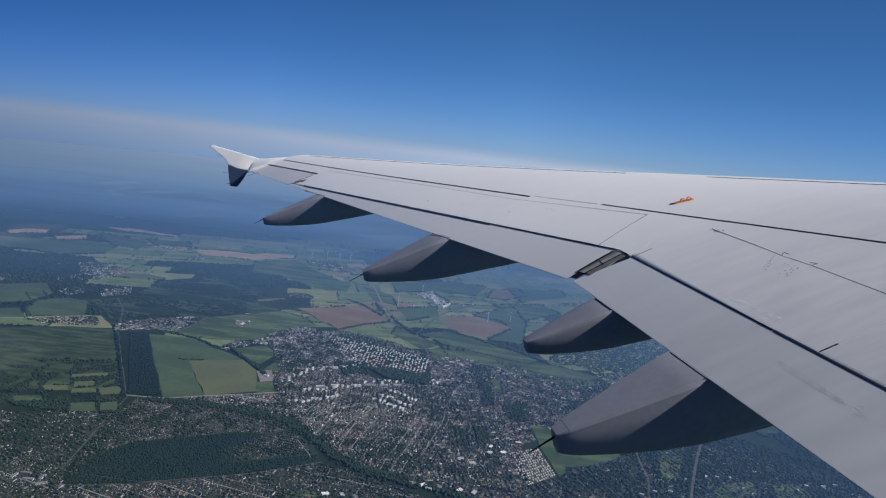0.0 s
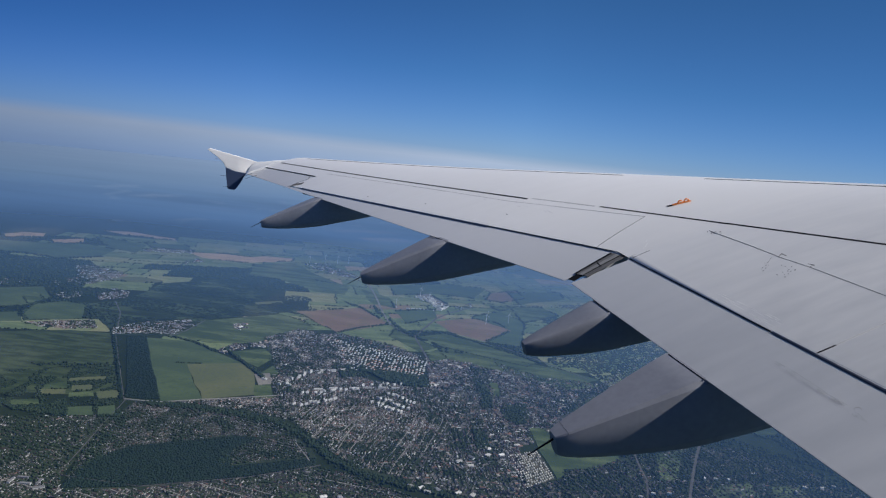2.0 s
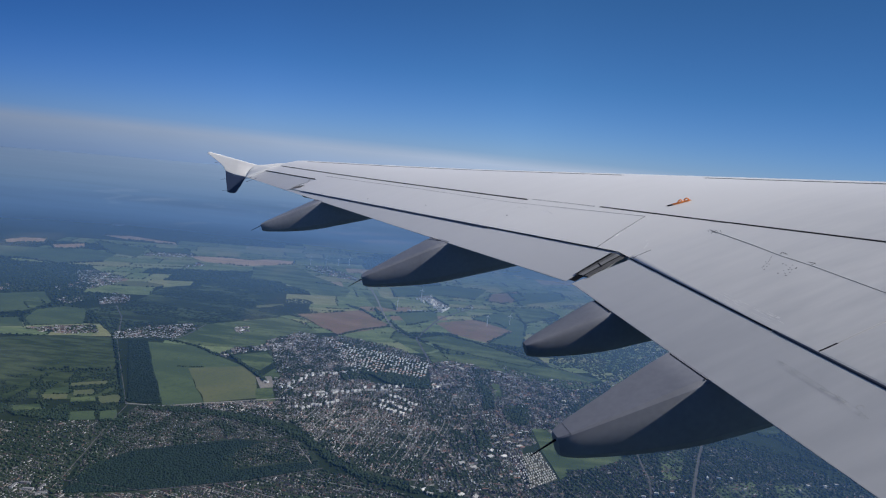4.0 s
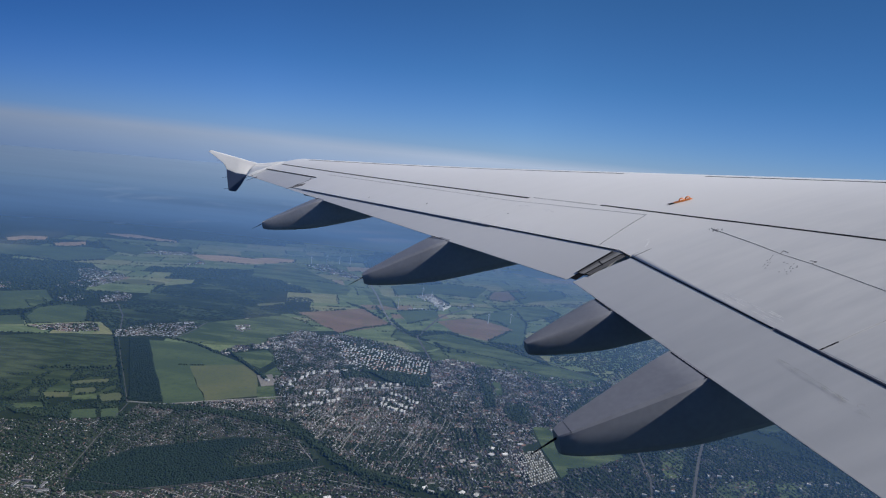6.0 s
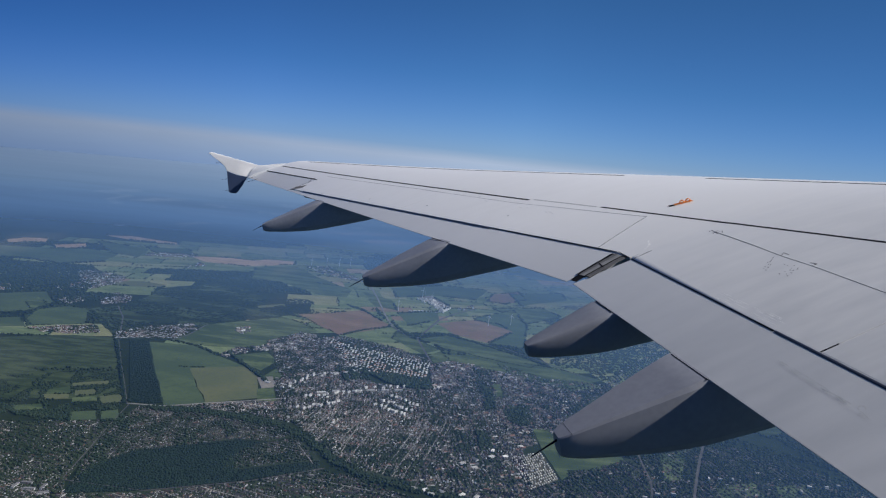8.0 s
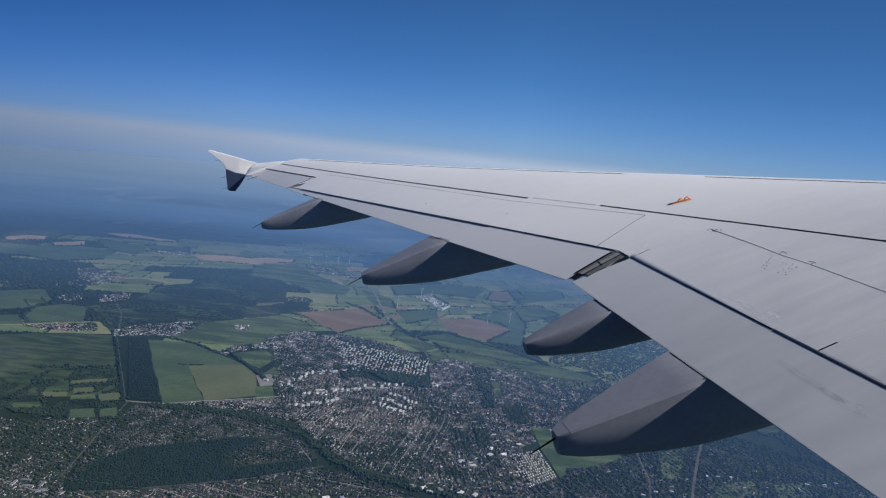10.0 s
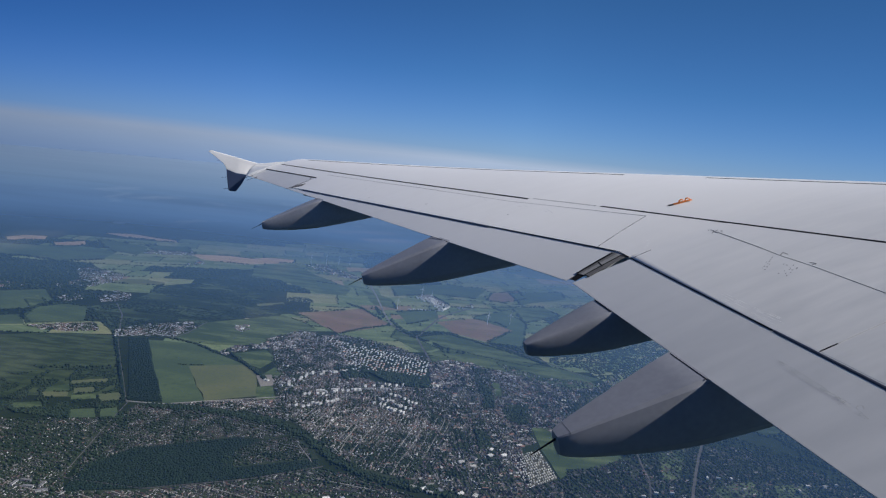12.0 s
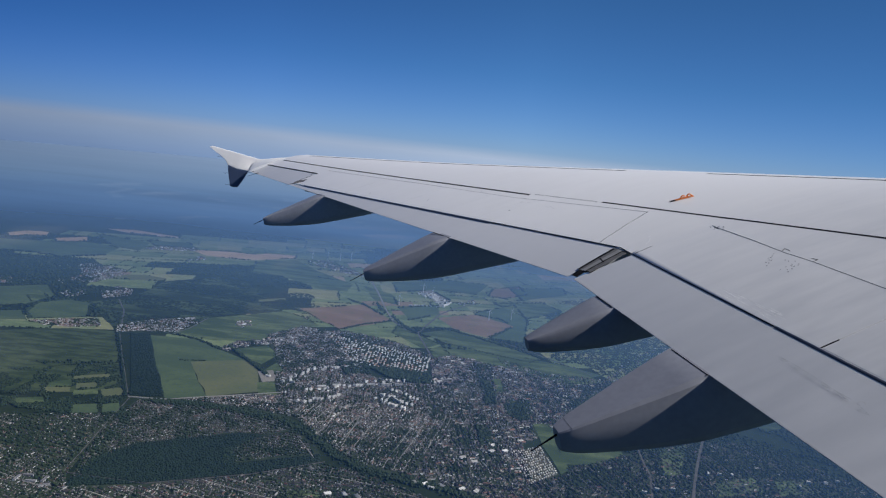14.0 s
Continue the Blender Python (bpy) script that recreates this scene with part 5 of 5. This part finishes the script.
for s0, s1 in ((1.9, 8.02), (8.98, 12.83), (12.85, 16.5)):
    skin_strip("slat_gap", [(slat_line(s), s) for s in spread(s0, s1, 12)], 0.034, M_BLACK, 0.0015, "dark gap behind the slat", n=2)

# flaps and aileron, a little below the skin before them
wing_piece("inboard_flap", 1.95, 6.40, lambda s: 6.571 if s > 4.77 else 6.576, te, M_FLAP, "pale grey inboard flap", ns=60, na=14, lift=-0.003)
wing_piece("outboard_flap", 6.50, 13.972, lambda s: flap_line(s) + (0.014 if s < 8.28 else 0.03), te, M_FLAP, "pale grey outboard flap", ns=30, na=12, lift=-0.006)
wing_piece("flap_cove", 1.95, 13.3, lambda s: flap_line(s) - 0.02, lambda s: flap_line(s) + 0.05, M_GAP, "dark gap between skin and flap", ns=40, na=3, lift=-0.06, thick=0.02)
wing_piece("aileron", 13.985, 16.70, lambda s: hinge(s) + 0.018, te, M_FLAP, "pale grey aileron", ns=10, na=10, lift=-0.004)
wing_piece("aileron_gap", 14.0, 16.70, lambda s: hinge(s) - 0.02, lambda s: hinge(s) + 0.03, M_GAP, "dark hinge gap", ns=10, na=3, lift=-0.03, thick=0.02)

def spoiler_front(s):
    """Along the hinge line; the innermost panel's end runs slantwise."""
    return 6.65 - (s - 6.84) * 2.133 if s < 7.13 else u_line(0.655)(s)


# spoilers: plates just proud of the skin
for s0, s1 in ((6.87, 8.60), (8.604, 10.2), (10.204, 11.85), (11.854, 13.5)):
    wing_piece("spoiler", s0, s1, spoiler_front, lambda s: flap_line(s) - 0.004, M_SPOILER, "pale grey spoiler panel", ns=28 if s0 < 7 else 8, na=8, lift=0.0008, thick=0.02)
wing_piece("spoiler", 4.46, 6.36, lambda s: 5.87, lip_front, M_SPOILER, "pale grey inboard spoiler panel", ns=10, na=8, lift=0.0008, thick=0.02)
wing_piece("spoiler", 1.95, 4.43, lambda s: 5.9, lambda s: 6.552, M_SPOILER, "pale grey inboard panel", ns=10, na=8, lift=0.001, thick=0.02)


def tube(name, points, radius, material, label="", parent=None, segs=8, tip=None):
    """A round rod through points in the wing's own space."""
    verts, faces = [], []
    pts = [Vector(p) for p in points]
    for i, p in enumerate(pts):
        d = (pts[min(i + 1, len(pts) - 1)] - pts[max(i - 1, 0)]).normalized()
        o = d.orthogonal().normalized()
        q = d.cross(o)
        r = radius if tip is None else radius + (tip - radius) * i / (len(pts) - 1)
        for k in range(segs):
            a = 6.28319 * k / segs
            verts.append(tuple(p + (o * math.cos(a) + q * math.sin(a)) * r))
        if i:
            for k in range(segs):
                a, b = (i - 1) * segs, i * segs
                faces.append((a + k, a + (k + 1) % segs, b + (k + 1) % segs, b + k))
    faces += [tuple(range(segs))[::-1], tuple(range((len(pts) - 1) * segs, len(pts) * segs))]
    return mesh_object(name, verts, faces, material, parent or wing, label, smooth=True)


# rounded lip along the inboard spoiler's rear edge, broadest at the kink
lip_v, lip_f = [], []
for i, s in enumerate(spread(4.78, 6.44, 16)):
    a0, wide = lip_front(s), 6.5625 - lip_front(s)
    for k in range(9):
        t = k / 8 * 1.45
        lip_v.append((-(a0 + wide * math.sin(t) / math.sin(1.45)), s, z_up(a0 + wide * k / 8, s) + 0.0012 - 0.24 * wide * (1 - math.cos(t))))
    if i:
        lip_f += [((i - 1) * 9 + k, (i - 1) * 9 + k + 1, i * 9 + k + 1, i * 9 + k) for k in range(8)]
sharp_smooth(mesh_object("edge_seal", lip_v, lip_f, M_WING, wing, "pale rounded lip along the spoiler's edge", smooth=True), 60)
# strip and brackets that close the gap between the two flaps
skin_strip("flap_gap", [(6.567, s) for s in spread(4.78, 6.42, 10)], 0.007, M_GAP, 0.001, "black gap before the flap", n=2)
skin_strip("flap_gap", [(6.567, s) for s in spread(1.95, 4.765, 10)], 0.013, M_COVE, 0.001, "dark seal in the gap before the flap, sky's blue painted in", n=2)
skin_strip("flap_gap", [(flap_line(s) + 0.008, s) for s in spread(6.44, 8.28, 12)], 0.009, M_GAP, 0.001, "black gap before the flap", n=2)
skin_strip("flap_gap", [(flap_line(s) + 0.016, s) for s in spread(8.28, 13.4, 16)], 0.026, M_COVE, 0.001, "dark seal in the gap before the flap, sky's blue painted in", n=2, taper=False)
skin_strip("hinge_line", [(hinge(s), s) for s in spread(14.02, 16.80, 10)], 0.026, M_BLACK, 0.0015, "dark aileron hinge line", n=2)
skin_strip("flap_seal", [(6.60, 6.56), (6.98, 6.452)], 0.16, M_GAP, 0.002, "black rubber bed between the flaps", n=6)
skin_strip("flap_seal", [(6.605, 6.585), (6.99, 6.478)], 0.04, M_STRIP, 0.006, "dark grey rubber edge strip", n=6)
skin_strip("flap_seal", [(6.60, 6.545), (6.98, 6.452)], 0.045, M_GASKET, 0.007, "worn light grey rubber strip between the flaps", n=6)
skin_strip("flap_seal", [(6.60, 6.480), (6.96, 6.405)], 0.05, M_STRIP, 0.006, "dark grey rubber strip beside the inboard flap", n=6)
skin_strip("seal_seam", [(6.60, 6.512), (6.97, 6.43)], 0.009, M_GAP, 0.0085, "dark seam between the rubber strips", n=6)
skin_strip("seal_seam", [(6.79, 6.54), (6.80, 6.45)], 0.01, M_GAP, 0.0085, "dark cross seam in the rubber strip", n=2)
skin_strip("flap_seal", [(6.97, 6.47), (7.075, 6.44)], 0.075, M_GAP, 0.003, "black gap at the flaps' rear corner", n=3)

# painted walkway border, broken by a line of small lettering that cannot be made out
skin_strip("walkway_line", [(6.565, 8.77), (7.64, 11.74), (9.46, 16.75)], 0.032, M_BLACK, 0.0012, "black painted walkway border", n=12)
skin_strip("walkway_line", [(4.45, 1.95), (5.31, 5.2), (5.65, 6.4), (6.15, 7.78)], 0.025, M_BLACK, 0.0012, "black painted walkway border", n=10)
rnd = random.Random(8)
s = 7.84
while s < 8.72:
    w = rnd.uniform(0.016, 0.045)
    skin_strip("lettering_bar", [(u_line(0.612)(s), s), (u_line(0.612)(s + w), s + w)], rnd.uniform(0.012, 0.02), M_FADED, 0.0014, n=1)
    s += w + rnd.choice((0.012, 0.012, 0.03))

# joints in the skin
JOINTS = [
    ("panel_joint", [(6.65, 6.84), (6.33, 6.99), (6.01, 7.14)], 0.005, M_LINE),
    ("panel_joint", [(6.01, 7.14), (6.75, 8.89), (7.45, 10.88), (8.6, 13.95)], 0.006, M_SOFT),
    ("panel_joint", [(6.55, 6.40), (6.38, 6.42)], 0.005, M_LINE),
    ("panel_joint", [(5.85, 6.36), (5.86, 5.85), (5.877, 5.55), (5.87, 5.28), (5.89, 4.68), (5.92, 2.0)], 0.0045, M_LINE),
    ("panel_joint", [(6.555, 4.445), (6.44, 4.445)], 0.009, M_BLACK),
    ("panel_joint", [(6.44, 4.445), (5.88, 4.46)], 0.0035, M_SOFT),
    ("panel_joint", [(9.42, 13.96), (8.94, 14.0), (8.90, 14.2)], 0.007, M_LINE),
    ("panel_joint", [(5.878, 5.56), (5.827, 5.592), (5.832, 5.536)], 0.004, M_SEAL),
    ("panel_joint", [(5.87, 5.284), (5.829, 5.282), (5.839, 5.329)], 0.0035, M_SEAL),
    ("panel_joint", [(5.844, 6.402), (5.863, 6.294)], 0.004, M_LINE),
    ("panel_joint", [(5.885, 6.328), (5.823, 6.343)], 0.004, M_LINE),
    ("panel_joint", [(5.81, 6.31), (5.818, 6.296)], 0.01, M_LINE),
]
for name, line, width, m in JOINTS:
    skin_strip(name, line, width, m, 0.0018, n=8)
skin_strip("soot_streak", [(6.748, 4.6), (6.757, 4.33), (6.77, 4.03)], 0.028, M_SOOT, 0.0012, "thin dark soot streak on the flap", n=12, taper=True)
skin_strip("soot_streak", [(6.768, 4.2), (6.785, 3.9)], 0.04, M_SOOT, 0.0014, "thin dark soot streak on the flap", n=12, taper=True)
skin_strip("wear_patch", [(9.05, 13.77), (9.26, 13.95)], 0.12, M_SEAL, 0.0015, "dark grey plate at the flap's end", n=3)


def stud(name, a, s, r, material, lift=0.001, label="", h=0.002):
    bm = bmesh.new()
    bmesh.ops.create_cone(bm, cap_ends=True, segments=10, radius1=r, radius2=r * 0.85, depth=h, matrix=Matrix.Translation((-a, s, z_up(a, s) + lift)))
    return part(name, bm, material, wing, label)


rnd = random.Random(21)
for line, count in (([(5.934, 5.573), (6.085, 5.486)], 6), ([(5.972, 5.529), (6.09, 5.456)], 4), ([(5.942, 5.356), (6.062, 5.324)], 5), ([(5.94, 5.315), (6.076, 5.281)], 6), ([(5.945, 5.43), (5.955, 5.393)], 2)):
    for i in range(count):              # loose rows of screws round an access panel
        f = i / (count - 1)
        stud("screw", line[0][0] + (line[1][0] - line[0][0]) * f + rnd.uniform(-0.012, 0.012), line[0][1] + (line[1][1] - line[0][1]) * f + rnd.uniform(-0.012, 0.012), rnd.uniform(0.003, 0.005), M_LINE)
for i in range(9):
    stud("screw", 5.85 + rnd.uniform(-0.03, 0.04), 6.34 + rnd.uniform(-0.07, 0.07), 0.003, M_LINE)
for a, s in ((6.41, 6.93), (6.35, 6.77), (6.30, 6.61), (6.36, 6.52), (6.39, 6.50), (6.33, 6.55)):
    skin_strip("paint_chip", [(a - 0.012, s + 0.01), (a + 0.012, s - 0.01)], 0.007, M_WHITE, 0.0012, "chipped white paint spot", n=2)
for a, s in ((8.15, 11.25), (6.93, 8.45), (7.55, 9.9)):
    stud("rivet", a, s, 0.012, M_LINE)
rnd = random.Random(31)
for _ in range(30):                     # white scratches along the lip
    a, s0 = rnd.uniform(6.45, 6.535), rnd.uniform(4.78, 5.3)
    skin_strip("scratch", [(a, s0), (a + rnd.uniform(-0.008, 0.008), s0 + rnd.uniform(0.03, 0.16))], rnd.uniform(0.002, 0.004), M_WHITE, 0.001, "fine white scratch", n=4, taper=True)
for _ in range(8):                      # short scuffs by the lettering
    a, s0 = rnd.choice(((6.72, 8.6), (6.9, 9.2), (6.6, 8.2)))
    a, s0 = a + rnd.uniform(-0.05, 0.05), s0 + rnd.uniform(-0.3, 0.3)
    skin_strip("scuff", [(a, s0), (a + rnd.uniform(-0.01, 0.03), s0 + rnd.uniform(0.04, 0.2))], rnd.uniform(0.004, 0.008), M_SCUFF, 0.0014, "faint grey scuff", n=4, taper=True)
# ring-shaped drain cap on the inboard flap
bm = bmesh.new()
for i in range(14):
    t0, t1 = i / 20 * 6.283, (i + 1) / 20 * 6.283
    v = []
    for t in (t0, t1):
        for r in (0.0135, 0.016):
            a, s = 6.745 + r * math.cos(t), 3.99 + r * math.sin(t)
            v.append(bm.verts.new((-a, s, z_up(a, s) - 0.0055)))
    bm.faces.new((v[0], v[1], v[3], v[2]))
bmesh.ops.remove_doubles(bm, verts=bm.verts, dist=0.0005)
bmesh.ops.solidify(bm, geom=bm.faces[:], thickness=0.003)
part("drain_ring", bm, M_WORN, wing, "grey ring round a drain cap")

# orange hoist loop: a flat foot with two arches
bracket = [(5.68, 7.215), (5.62, 7.21), (5.5, 7.2)]
hook = skin_strip("rope_anchor", bracket, 0.036, M_ORANGE, 0.009, "orange rope anchor with two loops", n=4)
for a in (5.605, 5.54):
    tube("loop", [(-(a + 0.024 * math.cos(t)), 7.205, z_up(a, 7.2) + 0.008 + 0.024 * math.sin(t)) for t in spread(0, 3.1416, 9)], 0.0065, M_ORANGE, "orange metal loop", parent=hook)
skin_strip("anchor_tail", [(5.68, 7.215), (5.73, 7.225)], 0.03, M_BLACK, 0.006, "black strip at the anchor's end", n=2, parent=hook)


def fairing(s, a_te, half, a_tip, top_tip, low_tip, deep, reach, joint=0.0, soft=0.0):
    """A canoe-shaped fairing below the flap: flat top that narrows aft, leaning sides, rounded keel."""
    verts, faces = [], []
    zt = z_ref(s)
    a_front = a_te - reach
    n = 30
    for i in range(n):
        f = i / 27 if i < 27 else (0.978, 0.992, 1.0)[i - 27]
        a = a_front + (a_tip - a_front) * f
        g = max(0.0, (a - a_te) / (a_tip - a_te))          # 0 at the flap's edge, 1 at the tip
        end = 1.0 if f <= 0.963 else (0.97, 0.9, 0.78)[i - 27]
        nose = min(1.0, 0.15 + 2.2 * f)
        w = half * (1 - 0.72 * g ** 1.15) * nose * end
        zu = zt - 0.001 + (top_tip + 0.001) * g ** 1.04 - (0 if a > a_te - 0.22 else 0.03)
        zl = zt + (deep + (low_tip - deep) * g ** 1.7) * (1 if f > 0.45 else 1 - 0.5 * ((0.45 - f) / 0.45) ** 2)
        zu = max(zu, zl + 0.05)
        zl += (1 - end) * 0.6 * (zu - zl)
        zu -= (1 - end) * 0.12 * (zu - zl)
        h = zu - zl
        flank = [(0.9 - 0.1 * soft, 0.0), (0.96 - 0.03 * soft, 0.012 + 0.012 * (1 - soft)), (1.02, 0.05), (1.09, 0.17 - 0.03 * soft), (1.14, 0.27), (1.16, 0.42), (1.13, 0.6), (1.04, 0.78), (0.84, 0.92), (0.5, 1.0)]
        ring = [(w * p, zu - q * h) for p, q in flank] + [(-w * p, zu - q * h) for p, q in flank[::-1]]
        verts += [(-a, s + y, z + 0.089 * y) for y, z in ring]
    m = 20
    for i in range(n - 1):
        for k in range(m):
            faces.append((i * m + k, (i + 1) * m + k, (i + 1) * m + (k + 1) % m, i * m + (k + 1) % m))
    faces += [tuple(range(m)), tuple(range((n - 1) * m, n * m))[::-1]]
    ob = mesh_object("flap_track_fairing", verts, faces, M_FAIRING, wing, "dark grey canoe-shaped flap track fairing")
    if joint:                                              # a thin dark joint round the rear cone
        k = min(range(n), key=lambda i: abs(-verts[i * m][0] - joint))
        c = sum((Vector(v) for v in verts[k * m:k * m + m]), Vector()) / m
        jv = [tuple(c + (Vector(v) - c) * 1.004 + Vector((dx, 0, 0))) for dx in (0.0013, -0.0013) for v in verts[k * m:k * m + m]]
        mesh_object("fairing_joint", jv, [(q, (q + 1) % m, m + (q + 1) % m, m + q) for q in (17, 18, 19, 0, 1)], M_LINE, ob, "dark joint round the fairing's rear cone")
    return sharp_smooth(ob, 50 if soft > 0.5 else 16)


FAIRINGS = [
    fairing(4.81, 7.105, 0.20, 7.92, -0.20, -0.335, -0.425, 2.3, 7.84),
    fairing(5.85, 7.105, 0.15, 7.71, -0.14, -0.235, -0.305, 2.0, soft=0.9),
    fairing(8.51, 7.73, 0.20, 8.60, -0.22, -0.335, -0.44, 2.2, soft=0.3),
    fairing(12.30, 8.87, 0.17, 9.80, -0.20, -0.315, -0.44, 1.9, soft=0.3),
]
for ob, s, a, z in ((FAIRINGS[0], 4.81, 7.92, -0.23), (FAIRINGS[2], 8.51, 8.60, -0.25), (FAIRINGS[3], 12.3, 9.80, -0.22)):
    tube("static_wick", [(-a + 0.02, s, z_ref(s) + z), (-a - 0.16, s - 0.02, z_ref(s) + z - 0.05)], 0.007, M_BLACK, "thin black static discharge wick", parent=ob, segs=6, tip=0.003)
for s0, s1 in ((4.62, 4.97), (5.72, 5.97), (8.32, 8.66), (12.2, 12.6)):
    tube("fairing_gap", [(-te((s0 + s1) / 2) - 0.012 - (s - (s0 + s1) / 2) * (0.3 if s0 > 7 else 0.0), s, z_ref(s) - 0.002) for s in spread(s0, s1, 4)], 0.0032, M_GAP, "black gap between flap edge and fairing", segs=6)


def fin(name, outline, s, thick, lean, material, label):
    """A thin swept fin in the upright plane at the tip; outline: (aft, height); lean: outward for each metre up."""
    verts = []
    mid = (sum(p[0] for p in outline) / len(outline), sum(p[1] for p in outline) / len(outline))
    for side in (-1, 1):
        for a, z in outline:
            verts.append((-a, s + lean * abs(z) + side * thick * 0.35, z_ref(16.8) + z))
        for a, z in outline:
            k = 0.95
            aa, zz = mid[0] + (a - mid[0]) * k, mid[1] + (z - mid[1]) * k
            verts.append((-aa, s + lean * abs(zz) + side * thick, z_ref(16.8) + zz))
    n = len(outline)
    faces = []
    for side in (0, 1):
        o = side * 2 * n
        faces.append(tuple(o + n + k for k in range(n)))
        for k in range(n):
            faces.append((o + k, o + (k + 1) % n, o + n + (k + 1) % n, o + n + k))
    for k in range(n):
        faces.append((k, (k + 1) % n, 2 * n + (k + 1) % n, 2 * n + k))
    ob = mesh_object(name, verts, faces, material, wing, label)
    return sharp_smooth(ob, 30)


TIP_ROOT = [(9.985, 0.231), (9.8, 0.205), (9.552, 0.188), (9.28, 0.15), (9.479, 0.12), (9.699, 0.095), (9.894, 0.066), (10.141, 0.022), (10.265, 0.0), (10.22, 0.08), (10.17, 0.135), (10.098, 0.185)]
fence = fin("tip_fence", [(10.97, 0.675), (10.91, 0.69), (10.38, 0.427), (9.985, 0.232), (10.098, 0.185), (10.17, 0.135), (10.22, 0.08), (10.27, 0.015), (10.51, 0.11), (10.676, 0.225), (10.69, 0.31), (10.72, 0.37), (10.80, 0.475)], 17.02, 0.014, 0.0, M_FENCE, "white swept-back upper tip fence")
low = fin("lower_tip_fence", [(10.676, 0.222), (10.51, 0.107), (10.27, 0.012), (10.34, -0.06), (10.42, -0.153), (10.563, -0.285), (10.60, -0.296), (10.69, -0.272), (10.735, -0.24), (10.71, 0.0)], 17.02, 0.014, 0.0, M_NAVY, "dark blue lower tip fence")
fin("tip_root", TIP_ROOT, 17.0, 0.012, 0.0, M_WING, "pale grey root fairing of the tip fence")
for a, z, p in ((10.75, 0.43, fence), (10.71, 0.05, low), (10.73, -0.2, low)):
    tube("static_wick", [(-a, 17.02, z_ref(16.8) + z), (-a - 0.11, 17.02, z_ref(16.8) + z + 0.01)], 0.004, M_BLACK, "thin black static discharge wick", parent=p, segs=5, tip=0.002)
for a, s in ((10.22, 16.6), (10.1, 16.2)):
    tube("static_wick", [(-a + 0.1, s, z_ref(s) + 0.02), (-a - 0.14, s, z_ref(s) - 0.01)], 0.006, M_BLACK, "thin black static discharge wick", segs=5, tip=0.002)

# ---- the fuselage side that the wing grows from, with the open window in front of the eye ----
def fuselage_wall():
    bm = bmesh.new()
    r, zc = 1.975, 1.25
    ang = [radians(d) for d in (-62, -45, -30, -15, -2, 8, 18, 28, 36, 45, 60, 80, 100)]
    lengths = [2.0, 4.0, 6.0, 7.6, 8.2, 8.9, 9.6, 10.4, 12.0, 14.0]
    grid = {}
    for i, a in enumerate(lengths):
        for j, t in enumerate(ang):
            for k, rr in enumerate((r, r - 0.09)):
                grid[i, j, k] = bm.verts.new((-a, rr * math.cos(t), zc + rr * math.sin(t)))
    cells = {(i, j) for i in range(len(lengths) - 1) for j in range(len(ang) - 1)}
    opening = {(i, j) for i in (4, 5) for j in (4, 5, 6, 7)}
    for i, j in cells - opening:
        for k in (0, 1):
            q = [grid[i, j, k], grid[i + 1, j, k], grid[i + 1, j + 1, k], grid[i, j + 1, k]]
            bm.faces.new(q if k == 0 else q[::-1])
        for (di, dj), (p, q) in (((-1, 0), ((i, j), (i, j + 1))), ((1, 0), ((i + 1, j + 1), (i + 1, j))), ((0, -1), ((i + 1, j), (i, j))), ((0, 1), ((i, j + 1), (i + 1, j + 1)))):
            if (i + di, j + dj) not in cells - opening:
                bm.faces.new((grid[*p, 0], grid[*q, 0], grid[*q, 1], grid[*p, 1]))
    bmesh.ops.recalc_face_normals(bm, faces=bm.faces)
    me = bpy.data.meshes.new("wall_fuselage")
    bm.to_mesh(me)
    bm.free()
    me.materials.append(M_HULL)
    ob = sharp_smooth(new("wall_fuselage", me), 40)
    ob.matrix_world = wing.matrix_world.copy()
    return tagged(ob, "plain grey fuselage side wall with an open window", "wall", kind="structure")


fuselage_wall()
